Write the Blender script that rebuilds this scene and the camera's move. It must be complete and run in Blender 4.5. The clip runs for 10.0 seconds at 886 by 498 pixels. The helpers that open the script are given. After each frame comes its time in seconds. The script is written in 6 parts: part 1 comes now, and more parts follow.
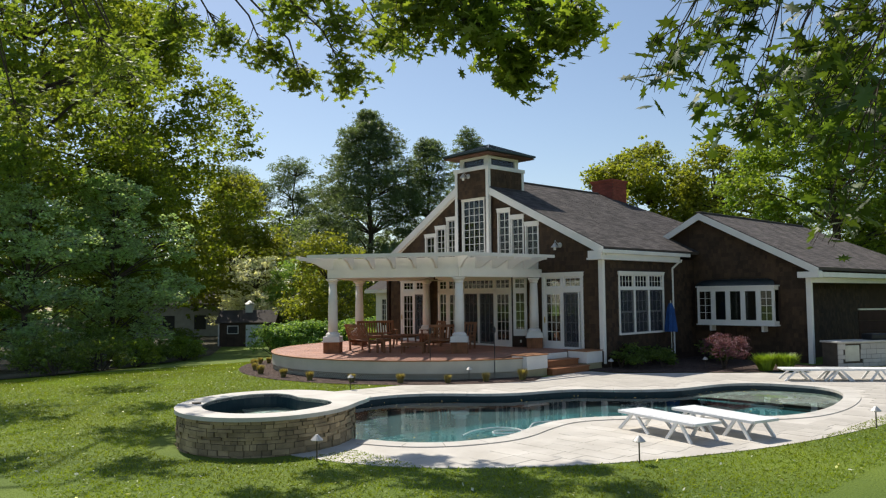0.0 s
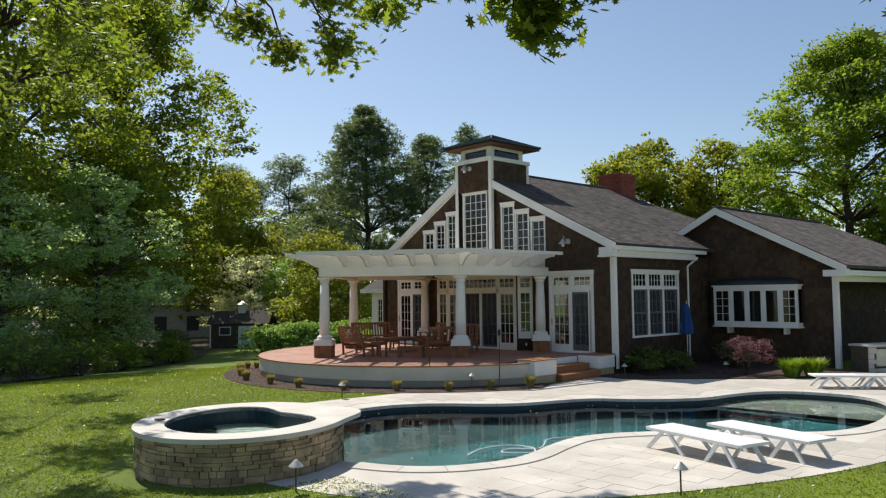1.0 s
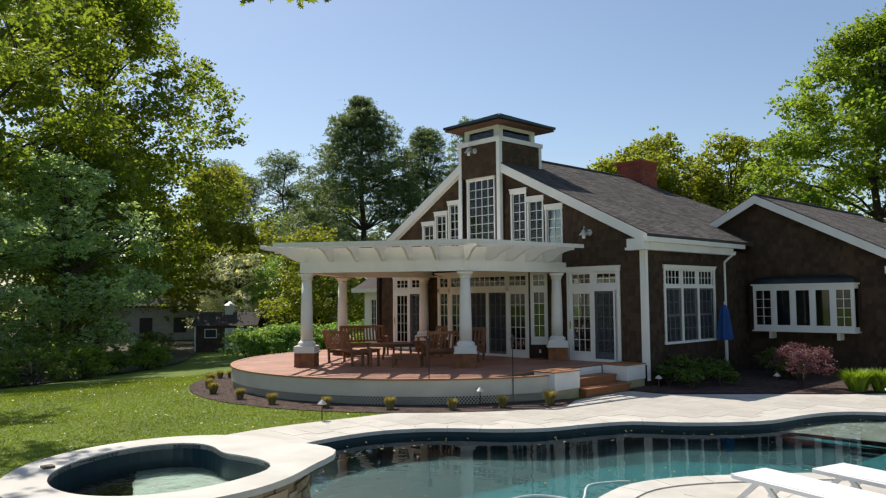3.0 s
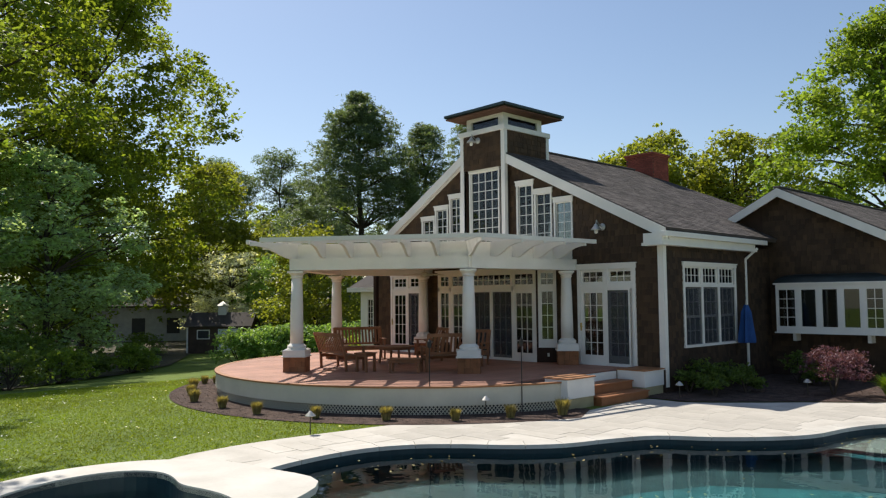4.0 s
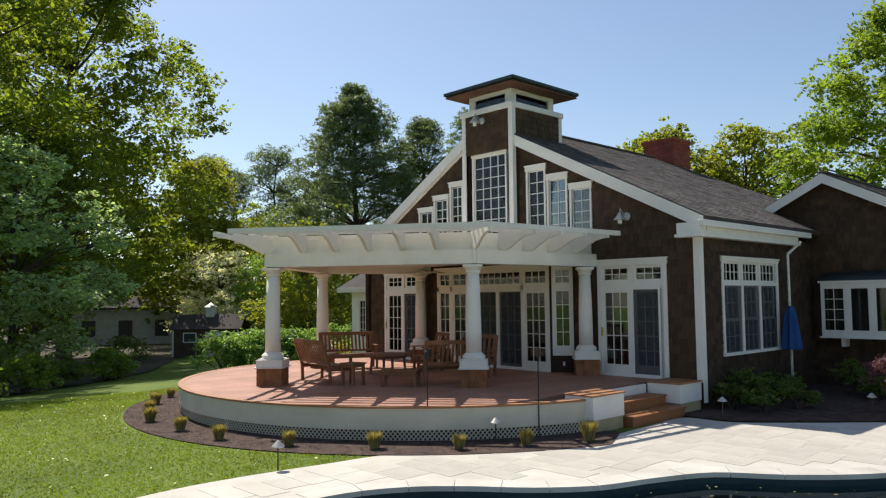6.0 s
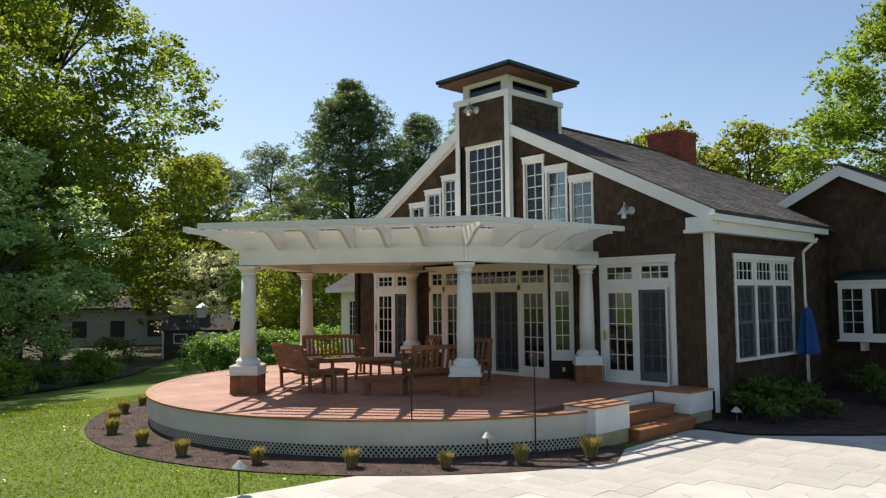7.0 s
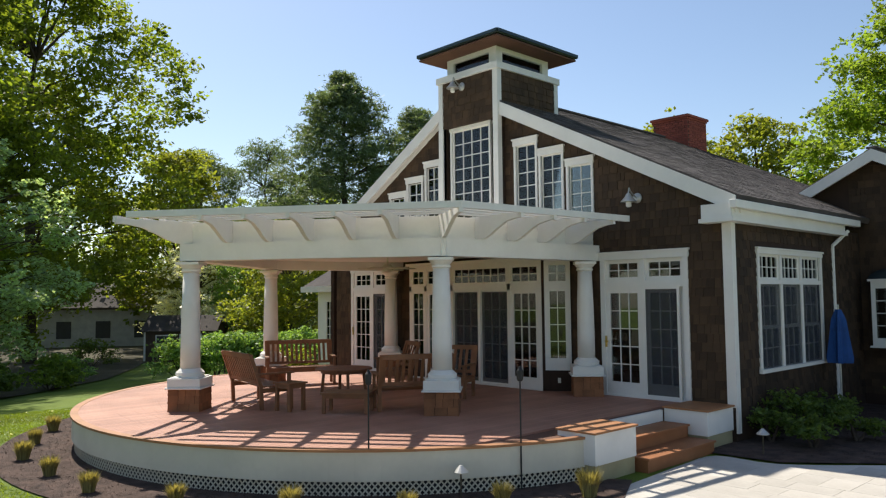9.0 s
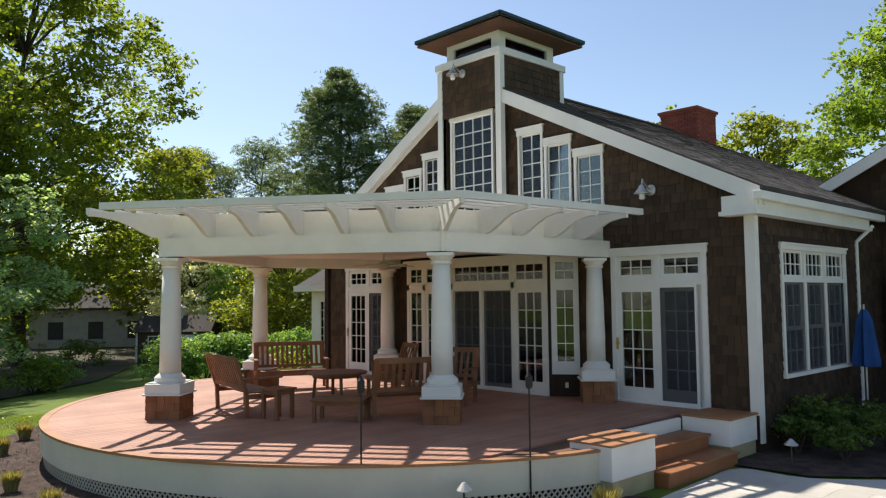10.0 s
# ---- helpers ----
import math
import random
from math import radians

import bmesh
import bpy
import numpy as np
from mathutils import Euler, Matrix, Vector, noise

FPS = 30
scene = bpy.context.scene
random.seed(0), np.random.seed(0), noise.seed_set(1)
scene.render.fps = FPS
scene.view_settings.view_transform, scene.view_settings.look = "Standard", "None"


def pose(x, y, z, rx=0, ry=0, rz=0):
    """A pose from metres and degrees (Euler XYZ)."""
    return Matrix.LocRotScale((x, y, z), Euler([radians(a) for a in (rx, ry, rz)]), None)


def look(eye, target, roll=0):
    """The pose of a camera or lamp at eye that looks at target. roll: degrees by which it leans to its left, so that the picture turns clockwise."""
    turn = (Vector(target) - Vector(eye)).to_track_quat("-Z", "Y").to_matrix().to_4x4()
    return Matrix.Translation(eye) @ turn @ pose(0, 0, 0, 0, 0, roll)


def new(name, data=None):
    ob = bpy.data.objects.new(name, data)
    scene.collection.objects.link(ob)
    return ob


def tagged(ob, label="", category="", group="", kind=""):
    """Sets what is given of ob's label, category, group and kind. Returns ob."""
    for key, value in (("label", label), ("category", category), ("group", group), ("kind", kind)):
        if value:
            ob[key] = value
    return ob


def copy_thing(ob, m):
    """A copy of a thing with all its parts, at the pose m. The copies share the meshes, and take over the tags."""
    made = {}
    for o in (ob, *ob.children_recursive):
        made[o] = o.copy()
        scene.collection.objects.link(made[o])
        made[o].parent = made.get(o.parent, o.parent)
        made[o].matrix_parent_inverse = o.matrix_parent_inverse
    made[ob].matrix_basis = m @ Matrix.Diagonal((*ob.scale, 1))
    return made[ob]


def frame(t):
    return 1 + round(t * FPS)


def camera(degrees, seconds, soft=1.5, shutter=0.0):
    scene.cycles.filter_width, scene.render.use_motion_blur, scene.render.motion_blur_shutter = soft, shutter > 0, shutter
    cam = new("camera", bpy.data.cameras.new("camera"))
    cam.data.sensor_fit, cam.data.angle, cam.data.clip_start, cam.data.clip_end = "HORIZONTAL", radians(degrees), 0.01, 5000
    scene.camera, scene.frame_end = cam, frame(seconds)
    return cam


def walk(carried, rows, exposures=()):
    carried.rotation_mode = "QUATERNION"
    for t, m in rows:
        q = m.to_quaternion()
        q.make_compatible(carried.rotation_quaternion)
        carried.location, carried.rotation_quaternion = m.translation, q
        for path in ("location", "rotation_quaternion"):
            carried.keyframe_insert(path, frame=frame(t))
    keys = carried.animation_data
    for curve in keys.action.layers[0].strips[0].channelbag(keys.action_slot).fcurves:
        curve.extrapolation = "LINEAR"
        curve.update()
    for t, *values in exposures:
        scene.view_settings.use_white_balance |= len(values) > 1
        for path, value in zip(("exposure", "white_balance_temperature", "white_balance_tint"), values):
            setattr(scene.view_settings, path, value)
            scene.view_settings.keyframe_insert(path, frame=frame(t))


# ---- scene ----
cam = camera(60.7, 10.0, soft=1.2)
PATH = [
    (0, (15.928, -22.531, 2.617), (14.473, -21.165, 2.741), -0.6),
    (0.5, (15.205, -21.900, 2.609), (13.751, -20.532, 2.733), -0.6),
    (1, (14.483, -21.265, 2.601), (13.031, -19.895, 2.726), -0.6),
    (1.5, (13.783, -20.646, 2.575), (12.332, -19.275, 2.701), -0.6),
    (2, (13.100, -20.049, 2.562), (11.650, -18.677, 2.688), -0.5),
    (2.5, (12.453, -19.460, 2.556), (11.003, -18.088, 2.684), -0.5),
    (4, (10.536, -17.776, 2.529), (9.090, -16.401, 2.658), -0.5),
    (4.5, (9.997, -17.309, 2.535), (8.551, -15.933, 2.664), -0.5),
    (5, (9.455, -16.833, 2.547), (8.010, -15.456, 2.675), -0.5),
    (5.5, (8.927, -16.350, 2.534), (7.483, -14.972, 2.664), -0.6),
    (7, (7.657, -14.751, 2.555), (6.212, -13.375, 2.685), -0.6),
    (7.5, (7.289, -14.196, 2.571), (5.842, -12.821, 2.700), -0.6),
    (8, (6.973, -13.624, 2.592), (5.523, -12.253, 2.720), -0.6),
    (8.5, (6.685, -13.178, 2.583), (5.235, -11.807, 2.711), -0.6),
    (9, (6.343, -12.820, 2.583), (4.894, -11.447, 2.711), -0.6),
    (9.5, (5.993, -12.482, 2.580), (4.546, -11.108, 2.708), -0.6),
    (10, (5.594, -12.161, 2.558), (4.149, -10.784, 2.687), -0.6),
]
walk(cam, [(t, look(eye, target, roll)) for t, eye, target, roll in PATH], [(0, 0.18), (2.5, 0.2), (5.0, 0.28), (7.5, 0.4), (10, 0.5)])


# ---- light ----
SUN = Vector((-2.8, 0.65, 3.8)).normalized()          # towards the sun
world = bpy.data.worlds.new("world")
scene.world = world
world.use_nodes = True
wn = world.node_tree.nodes
sky = wn.new("ShaderNodeTexSky")
sky.sky_type, sky.sun_disc = "NISHITA", False
sky.sun_elevation = math.asin(SUN.z)
sky.sun_rotation = math.atan2(SUN.x, SUN.y)
sky.air_density, sky.dust_density, sky.ozone_density = 1.0, 0.7, 1.3
wn["Background"].inputs["Strength"].default_value = 0.105
world.node_tree.links.new(sky.outputs[0], wn["Background"].inputs["Color"])
lamp = bpy.data.lights.new("sun", "SUN")
lamp.energy, lamp.angle, lamp.color = 4.8, radians(0.6), (1.0, 0.94, 0.84)
sun = new("sun", lamp)
sun.matrix_world = look(SUN * 80, (0, 0, 0))


# ---- materials ----
def material(name, base, rough=0.7, var=0.25, scale=3.0, fine=40.0, bump=0.2, metal=0.0, tint=None, rand=0.0, island=0.0, spec=0.4, dist=0.01):
    """A surface with two scales of variation, and relief. base: linear colour."""
    m = bpy.data.materials.new(name)
    m.use_nodes = True
    n, ln = m.node_tree.nodes, m.node_tree.links.new
    b = n["Principled BSDF"]
    b.inputs["Roughness"].default_value, b.inputs["Metallic"].default_value = rough, metal
    b.inputs["Specular IOR Level"].default_value = spec
    co = n.new("ShaderNodeTexCoord")
    big, small = n.new("ShaderNodeTexNoise"), n.new("ShaderNodeTexNoise")
    big.inputs["Scale"].default_value, small.inputs["Scale"].default_value = scale, fine
    big.inputs["Detail"].default_value = small.inputs["Detail"].default_value = 4
    ln(co.outputs["Object"], big.inputs["Vector"])
    ln(co.outputs["Object"], small.inputs["Vector"])
    ramp = n.new("ShaderNodeMix")
    ramp.data_type = "RGBA"
    t = tint or tuple(c * (1 - var) for c in base)
    ramp.inputs["A"].default_value = (*t, 1)
    ramp.inputs["B"].default_value = (*[min(1, c * (1 + var * 0.5)) for c in base], 1)
    mr = n.new("ShaderNodeMapRange")
    mr.inputs["From Min"].default_value, mr.inputs["From Max"].default_value = 0.3, 0.7
    ln(big.outputs["Fac"], mr.inputs["Value"])
    ln(mr.outputs[0], ramp.inputs["Factor"])
    hsv = n.new("ShaderNodeHueSaturation")
    ln(ramp.outputs["Result"], hsv.inputs["Color"])
    add = n.new("ShaderNodeMath")
    add.operation = "MULTIPLY_ADD"
    add.inputs[1].default_value, add.inputs[2].default_value = var * 0.9, 1 - var * 0.45
    ln(small.outputs["Fac"], add.inputs[0])
    last = add
    for amount, node, out in ((rand, "ShaderNodeObjectInfo", "Random"), (island, "ShaderNodeNewGeometry", "Random Per Island")):
        if amount:
            src = n.new(node)
            k = n.new("ShaderNodeMath")
            k.operation = "MULTIPLY_ADD"
            k.inputs[1].default_value, k.inputs[2].default_value = 2 * amount, -amount
            ln(src.outputs[out], k.inputs[0])
            s = n.new("ShaderNodeMath")
            ln(last.outputs[0], s.inputs[0])
            ln(k.outputs[0], s.inputs[1])
            last = s
    ln(last.outputs[0], hsv.inputs["Value"])
    ln(hsv.outputs[0], b.inputs["Base Color"])
    if bump:
        bp = n.new("ShaderNodeBump")
        bp.inputs["Strength"].default_value, bp.inputs["Distance"].default_value = bump, dist
        ln(small.outputs["Fac"], bp.inputs["Height"])
        ln(bp.outputs[0], b.inputs["Normal"])
    return m


def leaf_material(name, base, sun=0.5, var=0.35, hue=0.03):
    """Thin leaf: light comes through; each leaf differs a little."""
    m = bpy.data.materials.new(name)
    m.use_nodes = True
    n, ln = m.node_tree.nodes, m.node_tree.links.new
    b = n["Principled BSDF"]
    b.inputs["Roughness"].default_value = 0.5
    b.inputs["Specular IOR Level"].default_value = 0.35
    g = n.new("ShaderNodeNewGeometry")
    co = n.new("ShaderNodeTexCoord")
    no = n.new("ShaderNodeTexNoise")
    no.inputs["Scale"].default_value = 0.45
    ln(co.outputs["Object"], no.inputs["Vector"])
    hsv = n.new("ShaderNodeHueSaturation")
    hsv.inputs["Color"].default_value = (*base, 1)
    v = n.new("ShaderNodeMapRange")
    v.inputs["To Min"].default_value, v.inputs["To Max"].default_value = 1 - var, 1 + var
    ln(g.outputs["Random Per Island"], v.inputs["Value"])
    v2 = n.new("ShaderNodeMath")
    v2.operation = "MULTIPLY_ADD"
    v2.inputs[1].default_value, v2.inputs[2].default_value = 0.9, -0.45
    ln(no.outputs["Fac"], v2.inputs[0])
    s = n.new("ShaderNodeMath")
    ln(v.outputs[0], s.inputs[0])
    ln(v2.outputs[0], s.inputs[1])
    ln(s.outputs[0], hsv.inputs["Value"])
    h = n.new("ShaderNodeMapRange")
    h.inputs["To Min"].default_value, h.inputs["To Max"].default_value = 0.5 - hue, 0.5 + hue * 0.6
    ln(no.outputs["Fac"], h.inputs["Value"])
    ln(h.outputs[0], hsv.inputs["Hue"])
    ln(hsv.outputs[0], b.inputs["Base Color"])
    tr = n.new("ShaderNodeBsdfTranslucent")
    bright = n.new("ShaderNodeMix")
    bright.data_type, bright.blend_type = "RGBA", "MULTIPLY"
    bright.inputs["Factor"].default_value = 1.0
    bright.inputs["B"].default_value = (1.9, 1.75, 0.7, 1)
    ln(hsv.outputs[0], bright.inputs["A"])
    ln(bright.outputs["Result"], tr.inputs["Color"])
    mix = n.new("ShaderNodeMixShader")
    mix.inputs[0].default_value = sun
    ln(b.outputs[0], mix.inputs[1])
    ln(tr.outputs[0], mix.inputs[2])
    ln(mix.outputs[0], n["Material Output"].inputs["Surface"])
    return m


def pane_material(name, tint=(0.93, 0.97, 0.95)):
    """Thin window glass: clear, with the reflection that Fresnel gives."""
    m = bpy.data.materials.new(name)
    m.use_nodes = True
    n, ln = m.node_tree.nodes, m.node_tree.links.new
    n.remove(n["Principled BSDF"])
    t, g, f, mix = n.new("ShaderNodeBsdfTransparent"), n.new("ShaderNodeBsdfGlossy"), n.new("ShaderNodeFresnel"), n.new("ShaderNodeMixShader")
    t.inputs[0].default_value = (*tint, 1)
    g.inputs["Roughness"].default_value = 0.02
    f.inputs["IOR"].default_value = 1.6
    ln(f.outputs[0], mix.inputs[0])
    ln(t.outputs[0], mix.inputs[1])
    ln(g.outputs[0], mix.inputs[2])
    ln(mix.outputs[0], n["Material Output"].inputs["Surface"])
    return m


def water_material(name, tint, rough=0.0, bump=0.08, scale=2.2):
    m = bpy.data.materials.new(name)
    m.use_nodes = True
    n, ln = m.node_tree.nodes, m.node_tree.links.new
    n.remove(n["Principled BSDF"])
    t, g, f, mix = n.new("ShaderNodeBsdfRefraction"), n.new("ShaderNodeBsdfGlossy"), n.new("ShaderNodeFresnel"), n.new("ShaderNodeMixShader")
    t.inputs[0].default_value = (*tint, 1)
    t.inputs["IOR"].default_value, t.inputs["Roughness"].default_value = 1.33, 0.0
    g.inputs["Roughness"].default_value = rough
    f.inputs["IOR"].default_value = 1.33
    no, bp, co = n.new("ShaderNodeTexNoise"), n.new("ShaderNodeBump"), n.new("ShaderNodeTexCoord")
    no.inputs["Scale"].default_value = scale
    ln(co.outputs["Object"], no.inputs["Vector"])
    bp.inputs["Strength"].default_value, bp.inputs["Distance"].default_value = bump, 0.05
    ln(no.outputs["Fac"], bp.inputs["Height"])
    ln(bp.outputs[0], g.inputs["Normal"])
    ln(bp.outputs[0], t.inputs["Normal"])
    ln(bp.outputs[0], f.inputs["Normal"])
    ln(f.outputs[0], mix.inputs[0])
    ln(t.outputs[0], mix.inputs[1])
    ln(g.outputs[0], mix.inputs[2])
    ln(mix.outputs[0], n["Material Output"].inputs["Surface"])
    return m


GRASS = material("grass", (0.13, 0.18, 0.011), 0.9, 0.35, 0.35, 30, 0.8, tint=(0.08, 0.13, 0.009), dist=0.05)
BLADE = leaf_material("grass_blade", (0.175, 0.24, 0.013), 0.35, 0.35, 0.02)
MULCH = material("mulch", (0.075, 0.047, 0.036), 0.95, 0.5, 4, 60, 1.0, island=0.3, dist=0.03)
FOREST_FLOOR = material("forest_floor", (0.07, 0.06, 0.03), 0.95, 0.4, 0.6, 14, 0.8, dist=0.05)
PAVER = material("travertine", (0.52, 0.485, 0.43), 0.75, 0.2, 1.2, 22, 0.15, tint=(0.43, 0.395, 0.34), rand=0.07, island=0.07)
COPING = material("coping_stone", (0.56, 0.53, 0.475), 0.7, 0.16, 1.6, 25, 0.15, tint=(0.48, 0.445, 0.39), rand=0.06, island=0.06)
STONE = material("ledger_stone", (0.36, 0.265, 0.15), 0.85, 0.4, 3, 26, 0.6, tint=(0.2, 0.145, 0.085), rand=0.3, island=0.3)
MORTAR = material("mortar", (0.09, 0.075, 0.055), 0.95, 0.3, 5, 40, 0.5)
POOL = material("pool_plaster", (0.008, 0.038, 0.045), 0.6, 0.15, 1.5, 12, 0.1, tint=(0.006, 0.03, 0.036))
POOL_DARK = material("waterline_tile", (0.012, 0.035, 0.045), 0.35, 0.2, 3, 20, 0.05)
LEDGE = material("ledge_plaster", (0.016, 0.105, 0.118), 0.6, 0.2, 1.5, 12, 0.1, tint=(0.012, 0.08, 0.092))
SHELF = material("pool_shelf_stone", (0.2, 0.19, 0.165), 0.6, 0.2, 2, 18, 0.1)
WATER = water_material("pool_water", (0.72, 0.92, 0.93))
SPA_WATER = water_material("spa_water", (0.6, 0.8, 0.78), 0.0, 0.5, 3.5)
SHINGLE = material("cedar_shingle", (0.068, 0.039, 0.02), 0.85, 0.35, 1.6, 30, 0.4, tint=(0.043, 0.026, 0.014), rand=0.3, island=0.3)
SHINGLE_BACK = material("shingle_backing", (0.045, 0.025, 0.016), 0.9, 0.3, 3, 30, 0.3)
PLINTH_SHINGLE = material("orange_cedar_shingle", (0.23, 0.095, 0.04), 0.8, 0.3, 3, 30, 0.4, rand=0.25, island=0.25)
WHITE = material("white_paint", (0.8, 0.77, 0.715), 0.5, 0.07, 1.5, 14, 0.04)
CREAM = material("cream_fascia", (0.62, 0.58, 0.47), 0.6, 0.1, 1.2, 12, 0.06)
TAN = material("tan_base_board", (0.38, 0.33, 0.19), 0.7, 0.15, 2, 18, 0.1)
ROOF = material("asphalt_shingle", (0.105, 0.088, 0.082), 0.95, 0.25, 1.2, 60, 0.4, tint=(0.07, 0.06, 0.055), island=0.36, rand=0.3)
METAL_ROOF = material("dark_metal_roof", (0.055, 0.075, 0.075), 0.35, 0.2, 2, 12, 0.05, metal=0.7)
SOFFIT = material("soffit_wood", (0.13, 0.06, 0.035), 0.8, 0.25, 2, 20, 0.1)
DECK = material("red_deck_board", (0.43, 0.215, 0.145), 0.6, 0.18, 1.3, 26, 0.15, tint=(0.34, 0.16, 0.105), rand=0.1, island=0.1)
DECK_TRIM = material("deck_edge_board", (0.38, 0.17, 0.07), 0.6, 0.2, 2, 30, 0.15)
STEP_WOOD = material("stained_step", (0.33, 0.13, 0.05), 0.55, 0.2, 2, 30, 0.15)
TEAK = material("teak", (0.25, 0.105, 0.045), 0.55, 0.3, 3, 40, 0.2)
BRICK = material("red_brick", (0.33, 0.085, 0.055), 0.85, 0.25, 3, 30, 0.3, rand=0.15, island=0.15)
LOUNGER = material("white_plastic", (0.78, 0.78, 0.77), 0.4, 0.05, 2, 20, 0.02)
MESH_GREY = material("sling_fabric", (0.7, 0.7, 0.69), 0.7, 0.08, 2, 80, 0.1)
BLUE = material("blue_canvas", (0.015, 0.07, 0.24), 0.8, 0.25, 4, 60, 0.2)
BRONZE = material("bronze_metal", (0.1, 0.085, 0.06), 0.45, 0.3, 5, 40, 0.1, metal=0.6)
BLACK = material("black_iron_and_shade", (0.015, 0.015, 0.015), 0.5, 0.2, 4, 30, 0.05)
STEEL = material("galvanised_steel", (0.55, 0.54, 0.5), 0.4, 0.15, 4, 30, 0.05, metal=0.6)
BRASS = material("brass", (0.6, 0.42, 0.12), 0.3, 0.1, 4, 30, 0.02, metal=1.0)
CREAM_HOSE = material("white_hose", (0.7, 0.7, 0.66), 0.5, 0.05, 5, 30, 0.02)
# plaster coloured dark, so the rooms behind the glass look unlit
ROOM = material("unlit_room_plaster", (0.1, 0.085, 0.07), 0.9, 0.1, 1, 10, 0.02)
SCREEN = material("insect_screen", (0.05, 0.05, 0.052), 0.8, 0.1, 3, 200, 0.05)
SHED_WALL = material("shed_board", (0.09, 0.06, 0.045), 0.9, 0.3, 2, 20, 0.2)
SIDING = material("grey_siding", (0.4, 0.4, 0.39), 0.8, 0.15, 2, 20, 0.1)
SHED_DOOR = material("shed_door_paint", (0.68, 0.73, 0.76), 0.6, 0.1, 2, 20, 0.05)
GLASS = pane_material("window_glass")


def screen_material(name):
    """Insect mesh: half open, half dark wire."""
    m = bpy.data.materials.new(name)
    m.use_nodes = True
    n, ln = m.node_tree.nodes, m.node_tree.links.new
    t, mix = n.new("ShaderNodeBsdfTransparent"), n.new("ShaderNodeMixShader")
    b = n["Principled BSDF"]
    b.inputs["Base Color"].default_value = (0.055, 0.06, 0.07, 1)
    b.inputs["Roughness"].default_value = 0.7
    mix.inputs[0].default_value = 0.45
    ln(t.outputs[0], mix.inputs[1])
    ln(b.outputs[0], mix.inputs[2])
    ln(mix.outputs[0], n["Material Output"].inputs["Surface"])
    return m


MESHWIRE = screen_material("screen_mesh")
BARK = material("bark", (0.075, 0.055, 0.04), 0.95, 0.45, 3, 18, 1.0, dist=0.03)
OAK_LEAF = leaf_material("oak_leaf", (0.145, 0.2, 0.03), 0.62, 0.35, 0.03)
DARK_LEAF = leaf_material("dark_oak_leaf", (0.13, 0.19, 0.035), 0.6, 0.35, 0.03)
YELLOW_LEAF = leaf_material("spring_leaf", (0.19, 0.23, 0.04), 0.55, 0.3, 0.03)
PINE_LEAF = leaf_material("pine_needle", (0.12, 0.175, 0.1), 0.4, 0.4, 0.03)
BLUE_LEAF = leaf_material("blue_spruce_needle", (0.32, 0.44, 0.3), 0.58, 0.4, 0.02)
MID_LEAF = leaf_material("maple_leaf", (0.15, 0.23, 0.04), 0.55, 0.35, 0.03)
BUSH_LEAF = leaf_material("hedge_leaf", (0.2, 0.33, 0.1), 0.4, 0.35, 0.02)
DARK_BUSH = leaf_material("shrub_leaf", (0.11, 0.17, 0.04), 0.5, 0.4, 0.02)
BLOSSOM = leaf_material("blossom_petal", (0.7, 0.72, 0.62), 0.35, 0.3, 0.02)
RED_LEAF = leaf_material("red_maple_leaf", (0.15, 0.062, 0.085), 0.25, 0.35, 0.02)
LIME_LEAF = leaf_material("day_lily_leaf", (0.17, 0.27, 0.025), 0.35, 0.3, 0.02)
# oak leaf in a darker copy: the near bough's shade is in the colour
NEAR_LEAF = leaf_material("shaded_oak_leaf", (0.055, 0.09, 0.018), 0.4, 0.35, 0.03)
STRAW = leaf_material("tuft_blade", (0.3, 0.27, 0.11), 0.35, 0.35, 0.03)


# ---- small builders ----
def part(name, bm, mat, parent=None, label="", smooth=False, recalc=True):
    """One mesh object from a bmesh, under a thing or a part."""
    me = bpy.data.meshes.new(name)
    if recalc:
        bmesh.ops.recalc_face_normals(bm, faces=bm.faces)
    bm.to_mesh(me)
    bm.free()
    me.materials.append(mat)
    if smooth:
        me.shade_smooth()
    ob = new(name, me)
    ob.parent = parent
    if label:
        ob["label"] = label
    return ob


def comp(name, parent, m=None, label=""):
    """A part that has pieces of its own."""
    ob = new(name)
    if m is not None:
        ob.matrix_basis = m
    ob.parent = parent
    if label:
        ob["label"] = label
    return ob


def thing(name, label, category, m=None, group="", kind=""):
    ob = new(name)
    if m is not None:
        ob.matrix_basis = m
    return tagged(ob, label, category, group, kind)


def shared(name, me, parent, m):
    ob = new(name, me)
    ob.parent = parent
    ob.matrix_basis = m
    return ob


def box(bm, a, b, m=None):
    """A box between two corners."""
    x0, y0, z0 = a
    x1, y1, z1 = b
    vs = [bm.verts.new(v) for v in ((x0, y0, z0), (x1, y0, z0), (x1, y1, z0), (x0, y1, z0), (x0, y0, z1), (x1, y0, z1), (x1, y1, z1), (x0, y1, z1))]
    for f in ((3, 2, 1, 0), (4, 5, 6, 7), (0, 1, 5, 4), (1, 2, 6, 5), (2, 3, 7, 6), (3, 0, 4, 7)):
        bm.faces.new([vs[i] for i in f])
    if m is not None:
        for v in vs:
            v.co = m @ v.co
    return vs


def B(*boxes, bevel=0.0):
    bm = bmesh.new()
    for a, b in boxes:
        box(bm, a, b)
    if bevel:
        bmesh.ops.bevel(bm, geom=bm.edges[:], offset=bevel, segments=2, affect="EDGES", profile=0.5)
    return bm


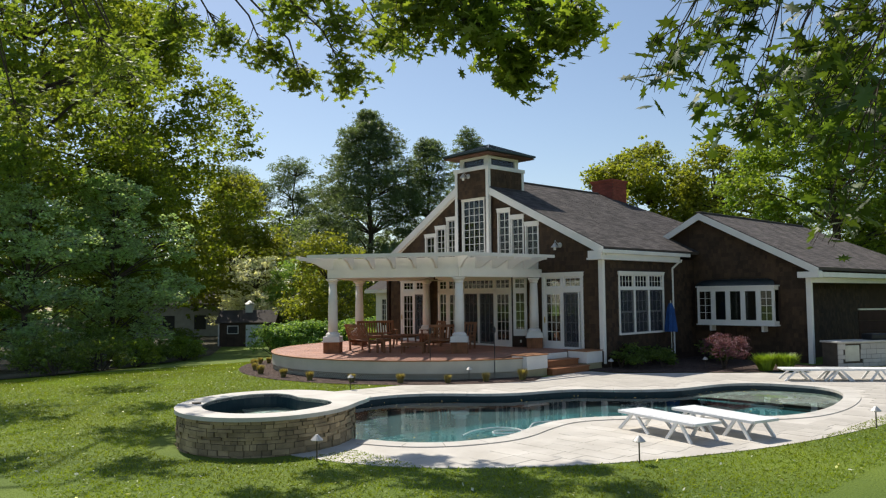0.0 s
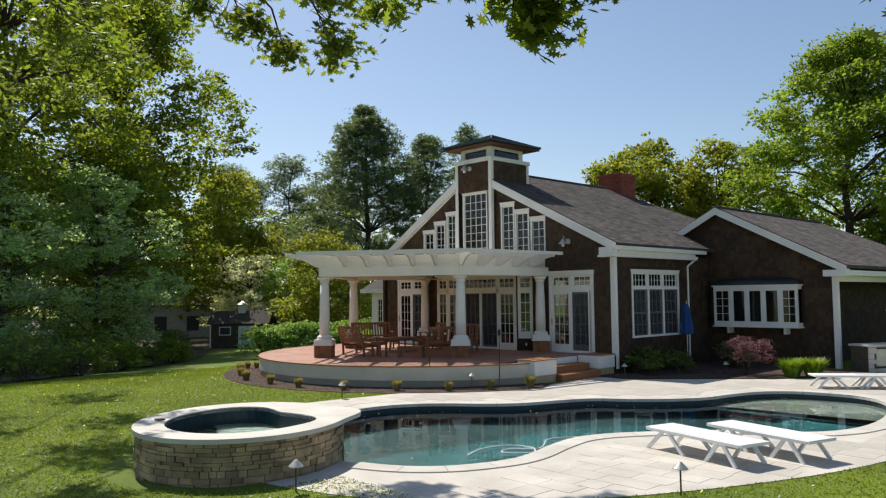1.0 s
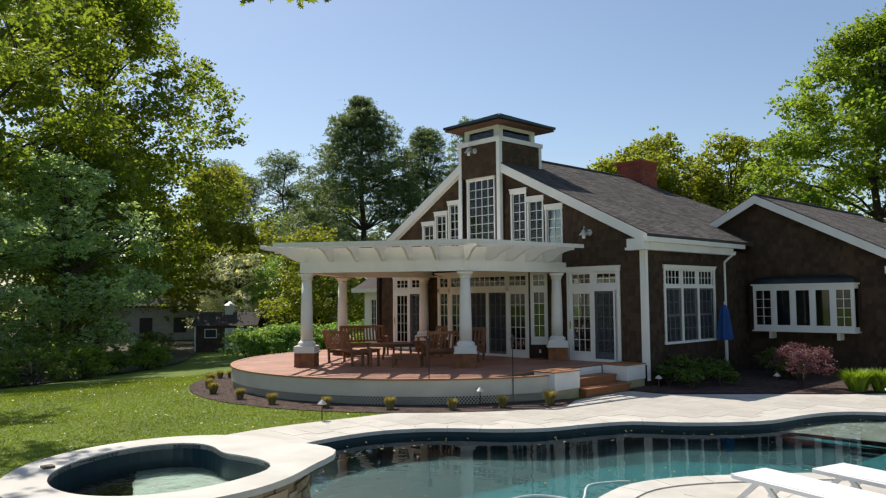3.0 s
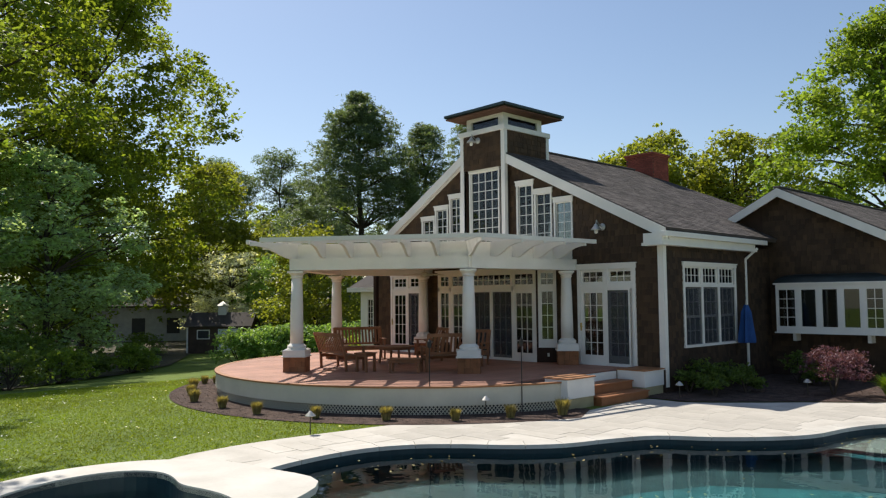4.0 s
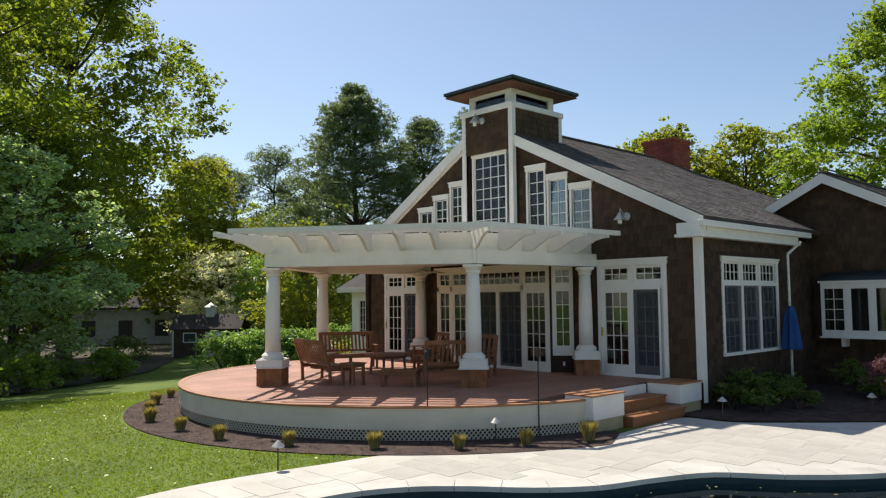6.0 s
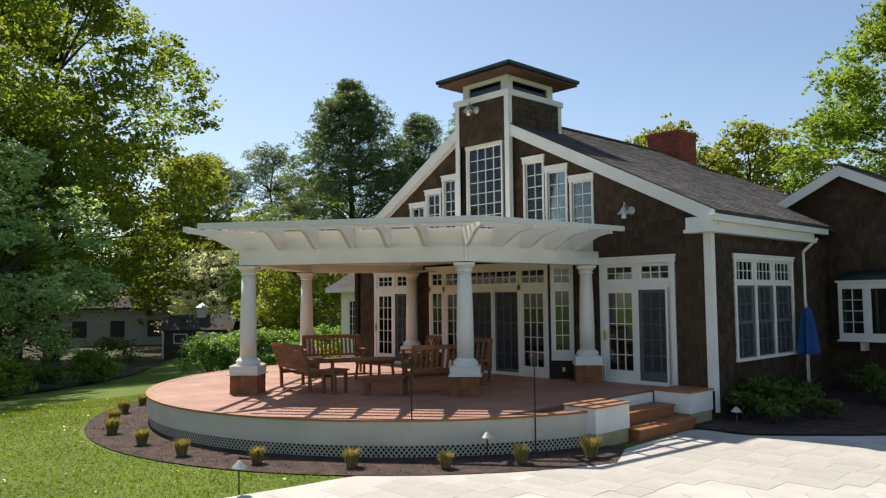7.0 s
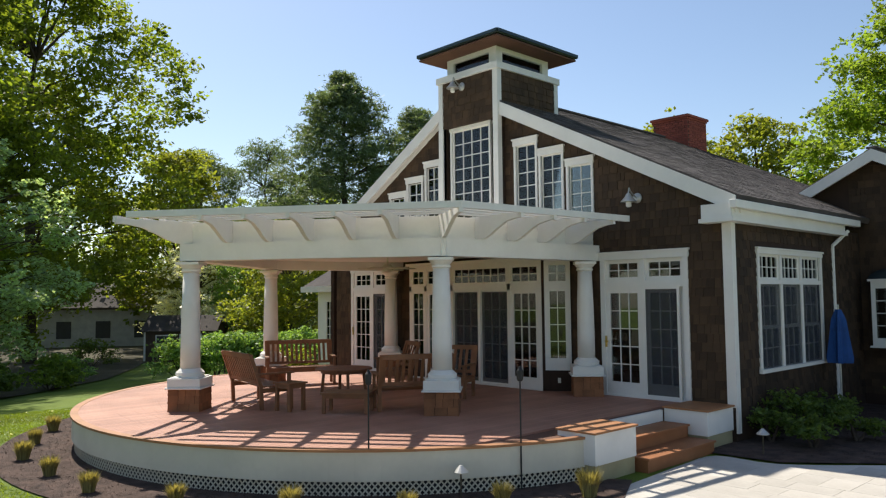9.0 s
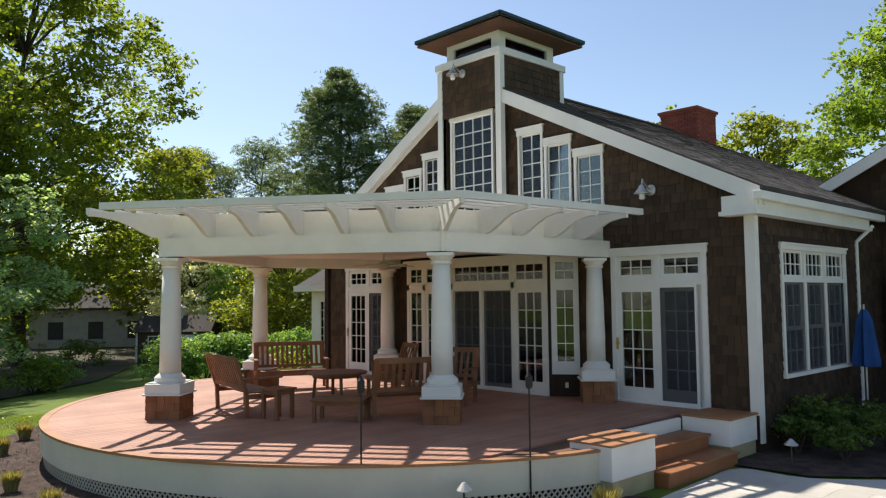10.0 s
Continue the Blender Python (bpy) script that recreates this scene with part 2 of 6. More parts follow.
def prism(bm, pts, z0, z1):
    """An upright prism over a polygon (counter-clockwise)."""
    lo = [bm.verts.new((x, y, z0)) for x, y in pts]
    hi = [bm.verts.new((x, y, z1)) for x, y in pts]
    n = len(pts)
    bm.faces.new(hi)
    bm.faces.new(lo[::-1])
    for i in range(n):
        bm.faces.new((lo[i], lo[(i + 1) % n], hi[(i + 1) % n], hi[i]))


def slab(bm, pts, thick):
    """A plate of given thickness under four or more points in space."""
    vs = [Vector(p) for p in pts]
    nrm = (vs[1] - vs[0]).cross(vs[2] - vs[0]).normalized()
    if nrm.z < 0:
        nrm = -nrm
    hi = [bm.verts.new(v) for v in vs]
    lo = [bm.verts.new(v - nrm * thick) for v in vs]
    n = len(vs)
    bm.faces.new(hi)
    bm.faces.new(lo[::-1])
    for i in range(n):
        bm.faces.new((lo[i], lo[(i + 1) % n], hi[(i + 1) % n], hi[i]))


def bar(bm, p, q, w, h=None):
    """A square or flat bar from p to q."""
    p, q = Vector(p), Vector(q)
    d = q - p
    m = Matrix.Translation((p + q) / 2) @ d.to_track_quat("Z", "Y").to_matrix().to_4x4()
    h = h or w
    box(bm, (-w / 2, -h / 2, -d.length / 2), (w / 2, h / 2, d.length / 2), m)


def rod(bm, p, q, r0, r1=None, seg=8):
    p, q = Vector(p), Vector(q)
    r1 = r0 if r1 is None else r1
    m = (q - p).to_track_quat("Z", "Y").to_matrix()
    rings = []
    for c, r in ((p, r0), (q, r1)):
        rings.append([bm.verts.new(c + m @ Vector((r * math.cos(a), r * math.sin(a), 0))) for a in (2 * math.pi * i / seg for i in range(seg))])
    for i in range(seg):
        bm.faces.new((rings[0][i], rings[0][(i + 1) % seg], rings[1][(i + 1) % seg], rings[1][i]))
    bm.faces.new(rings[0][::-1])
    bm.faces.new(rings[1])


def lathe(bm, prof, seg=24, at=(0, 0, 0)):
    """A turned body: profile of (radius, height)."""
    rings = [[bm.verts.new((at[0] + r * math.cos(2 * math.pi * i / seg), at[1] + r * math.sin(2 * math.pi * i / seg), at[2] + z)) for i in range(seg)] for r, z in prof]
    for lo, hi in zip(rings, rings[1:]):
        for i in range(seg):
            bm.faces.new((lo[i], lo[(i + 1) % seg], hi[(i + 1) % seg], hi[i]))
    bm.faces.new(rings[0][::-1])
    bm.faces.new(rings[-1])


def smooth_loop(pts, per=4):
    """A closed Catmull-Rom loop through the points."""
    n, out = len(pts), []
    P = [Vector((*p, 0)) for p in pts]
    for i in range(n):
        a, b, c, d = P[i - 1], P[i], P[(i + 1) % n], P[(i + 2) % n]
        for k in range(per):
            t = k / per
            v = 0.5 * (2 * b + (c - a) * t + (2 * a - 5 * b + 4 * c - d) * t * t + (3 * b - 3 * c + d - a) * t ** 3)
            out.append((v.x, v.y))
    return out


def inside(p, loop):
    x, y = p
    hit = False
    for (x0, y0), (x1, y1) in zip(loop, loop[1:] + loop[:1]):
        if (y0 > y) != (y1 > y) and x < (x1 - x0) * (y - y0) / (y1 - y0) + x0:
            hit = not hit
    return hit


def offset_loop(loop, d):
    """The loop moved outwards (counter-clockwise loops) by d."""
    out, n = [], len(loop)
    for i in range(n):
        a, b = Vector(loop[i - 1]), Vector(loop[(i + 1) % n])
        t = (b - a).normalized()
        out.append((loop[i][0] + t.y * d, loop[i][1] - t.x * d))
    return out


def ccw(loop):
    area = sum(a[0] * b[1] - b[0] * a[1] for a, b in zip(loop, loop[1:] + loop[:1]))
    return loop if area > 0 else loop[::-1]


def sheet(loops, z):
    """A flat sheet bounded by loops (the first outer, the rest holes)."""
    bm = bmesh.new()
    for lp in loops:
        vs = [bm.verts.new((x, y, z)) for x, y in lp]
        for i in range(len(vs)):
            bm.edges.new((vs[i - 1], vs[i]))
    bmesh.ops.triangle_fill(bm, use_beauty=True, use_dissolve=False, edges=bm.edges[:])
    bm.normal_update()
    bmesh.ops.reverse_faces(bm, faces=[f for f in bm.faces if f.normal.z < 0])
    return bm


def skirt(bm, loop, z0, z1):
    lo = [bm.verts.new((x, y, z0)) for x, y in loop]
    hi = [bm.verts.new((x, y, z1)) for x, y in loop]
    for i in range(len(loop)):
        bm.faces.new((lo[i - 1], lo[i], hi[i], hi[i - 1]))


def mesh_object(name, verts, faces, mat, parent=None, label=""):
    me = bpy.data.meshes.new(name)
    me.from_pydata(verts, [], faces)
    me.materials.append(mat)
    ob = new(name, me)
    ob.parent = parent
    if label:
        ob["label"] = label
    return ob


RNG = np.random.default_rng(7)
LEAF_OVAL = np.array([(0, -0.5), (0.28, -0.05), (0.16, 0.3), (0, 0.5), (-0.16, 0.3), (-0.28, -0.05)])
LEAF_KITE = np.array([(0, -0.5), (0.3, 0.05), (0, 0.5), (-0.3, 0.05)])
LEAF_NEEDLE = np.array([(0, -0.5), (0.11, 0.1), (0, 0.5), (-0.11, 0.1)])
LEAF_OAK = np.array([(0, -0.62), (0.05, -0.3), (0.24, -0.36), (0.12, -0.12), (0.33, 0.02), (0.13, 0.1), (0.24, 0.36), (0.08, 0.28), (0, 0.58),
                     (-0.08, 0.28), (-0.24, 0.36), (-0.13, 0.1), (-0.33, 0.02), (-0.12, -0.12), (-0.24, -0.36), (-0.05, -0.3)])


def leaves(centres, size, shape=LEAF_KITE, flat=0.5, fan=False):
    """Vertices and faces of one leaf at each centre, turned at random; flat: how far they lie level."""
    n = len(centres)
    nrm = RNG.normal(size=(n, 3))
    nrm[:, 2] = np.abs(nrm[:, 2]) + flat
    nrm /= np.linalg.norm(nrm, axis=1)[:, None]
    u = np.cross(nrm, RNG.normal(size=(n, 3)))
    u /= np.linalg.norm(u, axis=1)[:, None] + 1e-9
    v = np.cross(nrm, u)
    s = size * RNG.uniform(0.6, 1.35, n)[:, None, None]
    k = len(shape)
    pts = centres[:, None, :] + s * (shape[None, :, 0, None] * u[:, None, :] + shape[None, :, 1, None] * v[:, None, :])
    if fan:
        pts = np.concatenate([pts, centres[:, None, :] + nrm[:, None, :] * s * 0.06], axis=1)
        base = np.arange(n)[:, None, None] * (k + 1)
        tri = np.array([(i, (i + 1) % k, k) for i in range(k)])[None]
        return pts.reshape(-1, 3), (base + tri).reshape(-1, 3)
    return pts.reshape(-1, 3), np.arange(n * k).reshape(n, k)


def clump_points(clumps, n, spray=11):
    """n points over clumps (x, y, z, radius x, radius z), gathered in flat sprays at the ends of twigs."""
    c = np.array(clumps, float)
    w = c[:, 3] ** 2 * c[:, 4]
    k = max(1, n // spray)
    pick = RNG.choice(len(c), k, p=w / w.sum())
    d = RNG.normal(size=(k, 3))
    d /= np.linalg.norm(d, axis=1)[:, None]
    r = RNG.uniform(0.1, 1.12, k)[:, None] ** 0.5
    rad = c[pick][:, [3, 3, 4]]
    tips = c[pick, :3] + d * r * rad
    own = RNG.integers(0, k, n)
    size = (0.17 * c[pick, 3] * RNG.uniform(0.5, 1.4, k))[own][:, None]
    return tips[own] + RNG.normal(size=(n, 3)) * size * np.array([1.0, 1.0, 0.45])


def foliage(name, pts, size, mat, parent=None, shape=LEAF_KITE, flat=0.5, fan=False, label=""):
    v, f = leaves(pts, size, shape, flat, fan)
    me = bpy.data.meshes.new(name)
    me.vertices.add(len(v))
    me.vertices.foreach_set("co", v.astype(np.float32).ravel())
    me.loops.add(f.size)
    me.loops.foreach_set("vertex_index", f.astype(np.int32).ravel())
    me.polygons.add(len(f))
    me.polygons.foreach_set("loop_start", np.arange(0, f.size, f.shape[1], dtype=np.int32))
    me.update(calc_edges=True)
    me.materials.append(mat)
    ob = new(name, me)
    ob.parent = parent
    if label:
        ob["label"] = label
    return ob


def ground_z(x, y):
    """The lawn lies level round the pool and falls away to the west."""
    d = max(0.0, -x - 9.0)
    return -1.5 * (1 - math.exp(-(d / 17.0) ** 1.5)) if d else 0.0


# ---- ground, patio, pool, spa ----
POOL_LOOP = ccw(smooth_loop([(1.23, -13.13), (0.51, -11.94), (0.27, -10.89), (0.3, -9.86), (0.65, -9.07), (1.21, -8.48), (1.87, -7.95), (2.42, -7.26), (2.73, -6.37), (3.16, -5.5), (3.93, -4.96), (4.63, -4.26), (5.11, -3.46), (5.31, -2.35), (5.63, -1.46), (6.22, -0.9), (7.01, -0.72), (7.75, -0.79), (8.42, -1.32), (8.93, -2.42), (9.27, -4.03), (9.31, -5.34), (9.06, -6.29), (8.56, -6.84), (7.75, -7.35), (6.99, -8.21), (6.32, -9.1), (6.02, -9.95), (6.13, -10.85), (6.36, -11.76), (6.34, -12.43), (5.99, -13.26), (5.33, -13.81), (4.18, -14.13), (2.68, -13.98)], 4))
PATIO_LOOP = ccw(smooth_loop([(5.65, -15.51), (6.86, -14.96), (7.99, -13.95), (9.02, -12.52), (9.9, -10.6), (10.45, -8.78), (10.81, -6.33), (11.05, -2.91), (11.02, 1.72), (10.38, 6.64), (8.07, 7.62), (6.78, 5.56), (5.59, 3.01), (4.49, 1.64), (3.38, 0.7), (2.48, -0.19), (1.35, -1.14), (0.4, -1.21), (0.34, -2.14), (0.42, -3.48), (0.46, -4.79), (0.04, -6.06), (-0.55, -7.03), (-1.21, -7.88), (-1.4, -9.09), (-1.55, -10.24), (-1.56, -11.39), (-1.19, -12.77), (0.24, -14.04), (2.5, -15.23), (4.21, -15.67)], 4))

ground_bm = bmesh.new()
xs = [-300, -200, -140, -100, -80, -65, -55] + [-48 + 3 * i for i in range(15)] + [-3, 12, 20, 40, 80, 150, 300]
ys = [-200, -120, -70, -45, -30, -18, 9, 20, 35, 55, 80, 120, 200, 300]
grid = {(i, j): ground_bm.verts.new((x, y, ground_z(x, y))) for i, x in enumerate(xs) for j, y in enumerate(ys)}
for i in range(len(xs) - 1):
    for j in range(len(ys) - 1):
        if not (xs[i] == -3 and ys[j] == -18):
            ground_bm.faces.new((grid[i, j], grid[i + 1, j], grid[i + 1, j + 1], grid[i, j + 1]))
ground = part("ground", ground_bm, GRASS, recalc=False)
tagged(ground, "sunlit green lawn dappled with tree shade", "lawn", kind="structure")
near = part("ground", sheet([[(-3, -18), (12, -18), (12, 9), (-3, 9)], PATIO_LOOP], 0.0), GRASS, recalc=False)
tagged(near, "mown green lawn round the pool patio", "lawn", kind="structure")

patio = part("patio", sheet([PATIO_LOOP, POOL_LOOP], 0.012), PAVER)
tagged(patio, "pale travertine pool patio, sunlit", "patio", kind="structure")
bm = bmesh.new()
skirt(bm, PATIO_LOOP, -0.15, 0.012)
part("edge", bm, PAVER, patio)

pool = thing("swimming_pool", "free-form swimming pool with dark teal plaster and still water", "pool", kind="structure")
bm = bmesh.new()
skirt(bm, POOL_LOOP, -0.42, 0.0)
part("waterline_tile", bm, POOL_DARK, pool)
bm = bmesh.new()
skirt(bm, POOL_LOOP, -1.3, -0.42)
part("wall", bm, POOL, pool)
part("floor", sheet([POOL_LOOP], -1.3), POOL, pool)
shelf_loop = [p for p in POOL_LOOP if p[1] > -3.6 and p[0] > 3.7]
part("tanning_shelf", sheet([shelf_loop], -0.36), SHELF, pool, "shallow grey stone sun shelf under water")
ledge_edge = [(3.75, -13.7), (3.78, -12.32), (4.08, -10.97), (4.27, -9.6), (4.47, -8.31), (5.04, -7.18), (6.2, -6.37), (7.24, -5.75)]
ledge = [p for p in offset_loop(POOL_LOOP, -0.01) if p[1] < -3.4 and p[0] > 3.4 and (p[0] > 5.0 or p[1] < -12.4)]
near_a = sorted(ledge, key=lambda p: p[1])
bm = sheet([ccw(near_a + [(7.4, -3.9)] + ledge_edge[::-1])], -0.62)
skirt(bm, ledge_edge, -1.3, -0.62)
part("ledge", bm, LEDGE, pool, "pale teal ledge under the water")
part("water", sheet([POOL_LOOP], -0.13), WATER, pool, "still reflective pool water", recalc=False).visible_shadow = False
for sx, sy in ((0.68, -7.98),):
    part("skimmer", B(((sx - 0.02, sy - 0.18, -0.11), (sx + 0.06, sy + 0.18, -0.02))), BLACK, pool)

# coping pieces round the pool
copes = offset_loop(POOL_LOOP, 0.36)
inner = offset_loop(POOL_LOOP, -0.03)
SPA_C, SPA_R = (3.17, -15.1), 1.8


def spa_ring(off, a):
    """A point of the tub's oval outline, long axis towards the pool's middle."""
    u, v = (1.58 + off) * math.cos(a), (1.8 + off) * math.sin(a)
    return (SPA_C[0] + 0.68 * u - 0.735 * v, SPA_C[1] + 0.735 * u + 0.68 * v)


step = 3
for i in range(0, len(POOL_LOOP), step):
    idx = [(i + k) % len(POOL_LOOP) for k in range(step + 1)]
    if min((inner[k][0] - SPA_C[0]) ** 2 + (inner[k][1] - SPA_C[1]) ** 2 for k in idx) < (SPA_R - 0.1) ** 2:
        continue
    poly = [inner[k] for k in idx] + [copes[k] for k in idx[::-1]]
    c = Vector((sum(p[0] for p in poly) / len(poly), sum(p[1] for p in poly) / len(poly)))
    poly = [tuple(c + (Vector(p) - c) * 0.985) for p in poly]
    bm = bmesh.new()
    prism(bm, ccw(poly), -0.04, 0.03)
    part("coping_stone", bm, COPING, pool)

# spa
spa = thing("spa", "raised round hot tub faced with tan ledger stone, pale stone coping", "hot tub")
ang = [2 * math.pi * i / 56 for i in range(56)]
outer = [spa_ring(0.0, a) for a in ang]
tub = ccw([spa_ring(-0.4 - 0.5 * max(0.0, math.cos(a - 0.85)) ** 4 + 0.1 * max(0.0, math.cos(a + 0.12)) ** 20, a) for a in ang])
SPA_TOP = 0.66
bm = sheet([outer, tub], SPA_TOP - 0.03)
skirt(bm, outer, -0.3, SPA_TOP - 0.03)
part("wall", bm, MORTAR, spa)
bm = bmesh.new()
skirt(bm, tub, 0.0, SPA_TOP - 0.02)
part("tub_wall", bm, POOL_DARK, spa)
part("tub_floor", sheet([tub], 0.0), POOL_DARK, spa)
part("water", sheet([tub], SPA_TOP - 0.22), SPA_WATER, spa, "rippled spa water", recalc=False).visible_shadow = False
rim = [spa_ring(0.07 + 0.3 * max(0.0, math.cos(a - 0.35)) ** 24, a) for a in ang]
bm = sheet([rim, tub], SPA_TOP)
skirt(bm, rim, SPA_TOP - 0.07, SPA_TOP)
skirt(bm, tub, SPA_TOP - 0.07, SPA_TOP)
bmesh.ops.remove_doubles(bm, verts=bm.verts[:], dist=0.0005)
part("coping", bm, COPING, spa, "pale travertine coping")
part("valve_lid", B(((2.29, -16.2, SPA_TOP), (2.43, -16.08, SPA_TOP + 0.025))), BRONZE, spa)
rng = random.Random(3)
z, made = -0.12, 0
rest = bmesh.new()
while z < SPA_TOP - 0.09:
    h = min(rng.uniform(0.05, 0.1), SPA_TOP - 0.075 - z)
    a = rng.uniform(0, 0.2)
    end = a + 2 * math.pi
    while a < end - 0.02:
        w = min(rng.uniform(0.06, 0.2), end - a)
        d = rng.uniform(0.01, 0.05)
        pts = ccw([spa_ring(o, t) for o, t in ((-0.02, a + 0.003), (d, a + 0.004), (d + rng.uniform(-0.006, 0.006), a + w / 2), (d, a + w - 0.004), (-0.02, a + w - 0.003))])
        if made < 290 and math.sin(a + w / 2) < 0.1:
            bm = bmesh.new()
            prism(bm, pts, z + 0.003, z + h - 0.003)
            part("stone", bm, STONE, spa)
            made += 1
        elif math.sin(a + w / 2) < 0.85:
            prism(rest, pts, z + 0.003, z + h - 0.003)
        a += w
    z += h
tagged(part("stonework", rest, STONE, spa), kind="stuff")

# ---- house ----
GX = -6.3                  # the gable's middle line
RIDGE, PITCH = 7.5, 0.5
LZ, LPITCH = 7.5, 0.593           # the west slope is steeper
HZ = 0.17                       # the house's own levels count from here
WRIDGE, WPITCH, WX = 5.75, 0.52, 0.64
house = thing("house", "shingled house with white trim, gable tower and dark shingle roofs", "house", pose(0, 0, HZ))


def wall_panel(bm, x0, x1, top, holes, thick, z0=0.0, extra=()):
    """A wall in its own frame: x along it, face at y = 0, thickness behind; openings are real holes."""
    cuts = sorted({x0, x1, *extra, *[h[0] for h in holes], *[h[1] for h in holes]})
    cuts = [c for c in cuts if x0 <= c <= x1]
    for a, b in zip(cuts, cuts[1:]):
        spans, lo = [], z0
        for h in sorted((h for h in holes if h[0] < (a + b) / 2 < h[1]), key=lambda h: h[2]):
            if h[2] > lo:
                spans.append((lo, h[2], h[2]))
            lo = h[3]
        spans.append((lo, top(a), top(b)))
        for lo, ta, tb in spans:
            if max(ta, tb) - lo < 0.01:
                continue
            vs = [bm.verts.new(v) for v in ((a, 0, lo), (b, 0, lo), (b, thick, lo), (a, thick, lo), (a, 0, ta), (b, 0, tb), (b, thick, tb), (a, thick, ta))]
            for f in ((3, 2, 1, 0), (4, 5, 6, 7), (0, 1, 5, 4), (1, 2, 6, 5), (2, 3, 7, 6), (3, 0, 4, 7)):
                bm.faces.new([vs[i] for i in f])


def shingle_verts(a, b, z0, z1, back=0.004, out=0.022):
    return [(a, -out, z0), (b, -out, z0), (b, -back, z1), (a, -back, z1), (a, 0.0, z0), (b, 0.0, z0)]


SHINGLE_FACES = [(0, 1, 2, 3), (4, 5, 1, 0), (0, 3, 4), (1, 5, 2)]


def shingle_wall(parent, x0, x1, top, holes, z0, seed, single=None, row=0.165, mat=None, at=None):
    """Courses of separate wooden shingles; those in the stretch `single` are objects of their own."""
    r = random.Random(seed)
    verts, faces, alone = [], [], []
    z = z0
    cache = {}
    while z < max(top(x0 + (x1 - x0) * k / 20) for k in range(21)):
        x = x0 - r.uniform(0, 0.1)
        while x < x1:
            w = r.choice((0.09, 0.12, 0.15, 0.18, 0.21))
            a, b = max(x, x0), min(x + w, x1)
            zz = z + r.uniform(-0.006, 0.006)
            x += w
            for h in holes:
                if h[2] < z + row * 0.6 and h[3] > z + row * 0.4:
                    if h[0] <= a < h[1]:
                        a = h[1]
                    if h[0] < b <= h[1]:
                        b = h[0]
            if b - a < 0.025 or z + row * 0.7 > min(top(a), top(b)):
                continue
            if single and single[0] < a < single[1] and single[2] < z < single[3] and len(alone) < 280 and abs(b - a - w) < 1e-6:
                alone.append((w, a + 0.003, zz))
                continue
            k = len(verts)
            verts += shingle_verts(a + 0.003, b - 0.003, zz, zz + row + 0.03, out=r.uniform(0.016, 0.028))
            faces += [tuple(k + i for i in f) for f in SHINGLE_FACES]
        z += row
    ob = mesh_object("shingling", verts, faces, mat or SHINGLE, parent)
    if at is not None:
        ob.matrix_basis = at
    ob["kind"] = "stuff"
    for w, a, zz in alone:
        if w not in cache:
            me = bpy.data.meshes.new("shingle")
            me.from_pydata(shingle_verts(0, w - 0.006, 0, row + 0.03), [], SHINGLE_FACES)
            me.materials.append(mat or SHINGLE)
            cache[w] = me
        shared("shingle", cache[w], parent, pose(a, 0, zz))


PANES = {}


def pane(parent, w, h, x, y, z):
    key = (round(w, 3), round(h, 3))
    if key not in PANES:
        bm = B(((0, -0.003, 0), (w, 0.003, h)))
        me = bpy.data.meshes.new("pane")
        bm.to_mesh(me)
        bm.free()
        me.materials.append(GLASS)
        PANES[key] = me
    return shared("pane", PANES[key], parent, pose(x, y, z))


def sash(parent, x0, x1, z0, z1, cols, rows, border=0.05, y=0.03, bar_w=0.018, name="sash", bottom=None):
    """A glazed frame with its bars, and each pane apart."""
    bt = border if bottom is None else bottom
    bm = B(((x0, y - 0.02, z0), (x0 + border, y + 0.025, z1)), ((x1 - border, y - 0.02, z0), (x1, y + 0.025, z1)),
           ((x0 + border, y - 0.02, z0), (x1 - border, y + 0.025, z0 + bt)), ((x0 + border, y - 0.02, z1 - border), (x1 - border, y + 0.025, z1)))
    gx0, gx1, gz0, gz1 = x0 + border, x1 - border, z0 + bt, z1 - border
    cw, rh = (gx1 - gx0) / cols, (gz1 - gz0) / rows
    for i in range(1, cols):
        box(bm, (gx0 + i * cw - bar_w / 2, y - 0.012, gz0), (gx0 + i * cw + bar_w / 2, y + 0.015, gz1))
    for j in range(1, rows):
        box(bm, (gx0, y - 0.0115, gz0 + j * rh - bar_w / 2), (gx1, y + 0.0145, gz0 + j * rh + bar_w / 2))
    s = part(name, bm, WHITE, parent)
    for i in range(cols):
        for j in range(rows):
            pane(parent, cw, rh, gx0 + i * cw, y + 0.002, gz0 + j * rh)
    return s


def casing(parent, x0, x1, z0, z1, w=0.1, proud=0.045, head=0.13, sill=True):
    """White boards round an opening; the head is a deeper board with a cap."""
    part("jamb", B(((x0 - w, -proud, z0), (x0, 0.02, z1))), WHITE, parent)
    part("jamb", B(((x1, -proud, z0), (x1 + w, 0.02, z1))), WHITE, parent)
    bm = B(((x0 - w - 0.02, -proud - 0.012, z1), (x1 + w + 0.02, 0.02, z1 + head)))
    box(bm, (x0 - w - 0.04, -proud - 0.035, z1 + head - 0.004), (x1 + w + 0.04, 0.02, z1 + head + 0.03))
    part("head", bm, WHITE, parent)
    if sill:
        part("sill", B(((x0 - w - 0.02, -proud - 0.03, z0 - 0.07), (x1 + w + 0.02, 0.02, z0))), WHITE, parent)


def window(parent, m, x0, x1, z0, z1, cols, rows, label, w=0.055):
    """A window whose outer casing fills x0..x1, z0..z1."""
    ob = comp("window", parent, m)
    casing(ob, x0 + w, x1 - w, z0 + 0.06, z1 - 0.14, w)
    sash(ob, x0 + w, x1 - w, z0 + 0.06, z1 - 0.14, cols, rows, 0.028)
    return ob


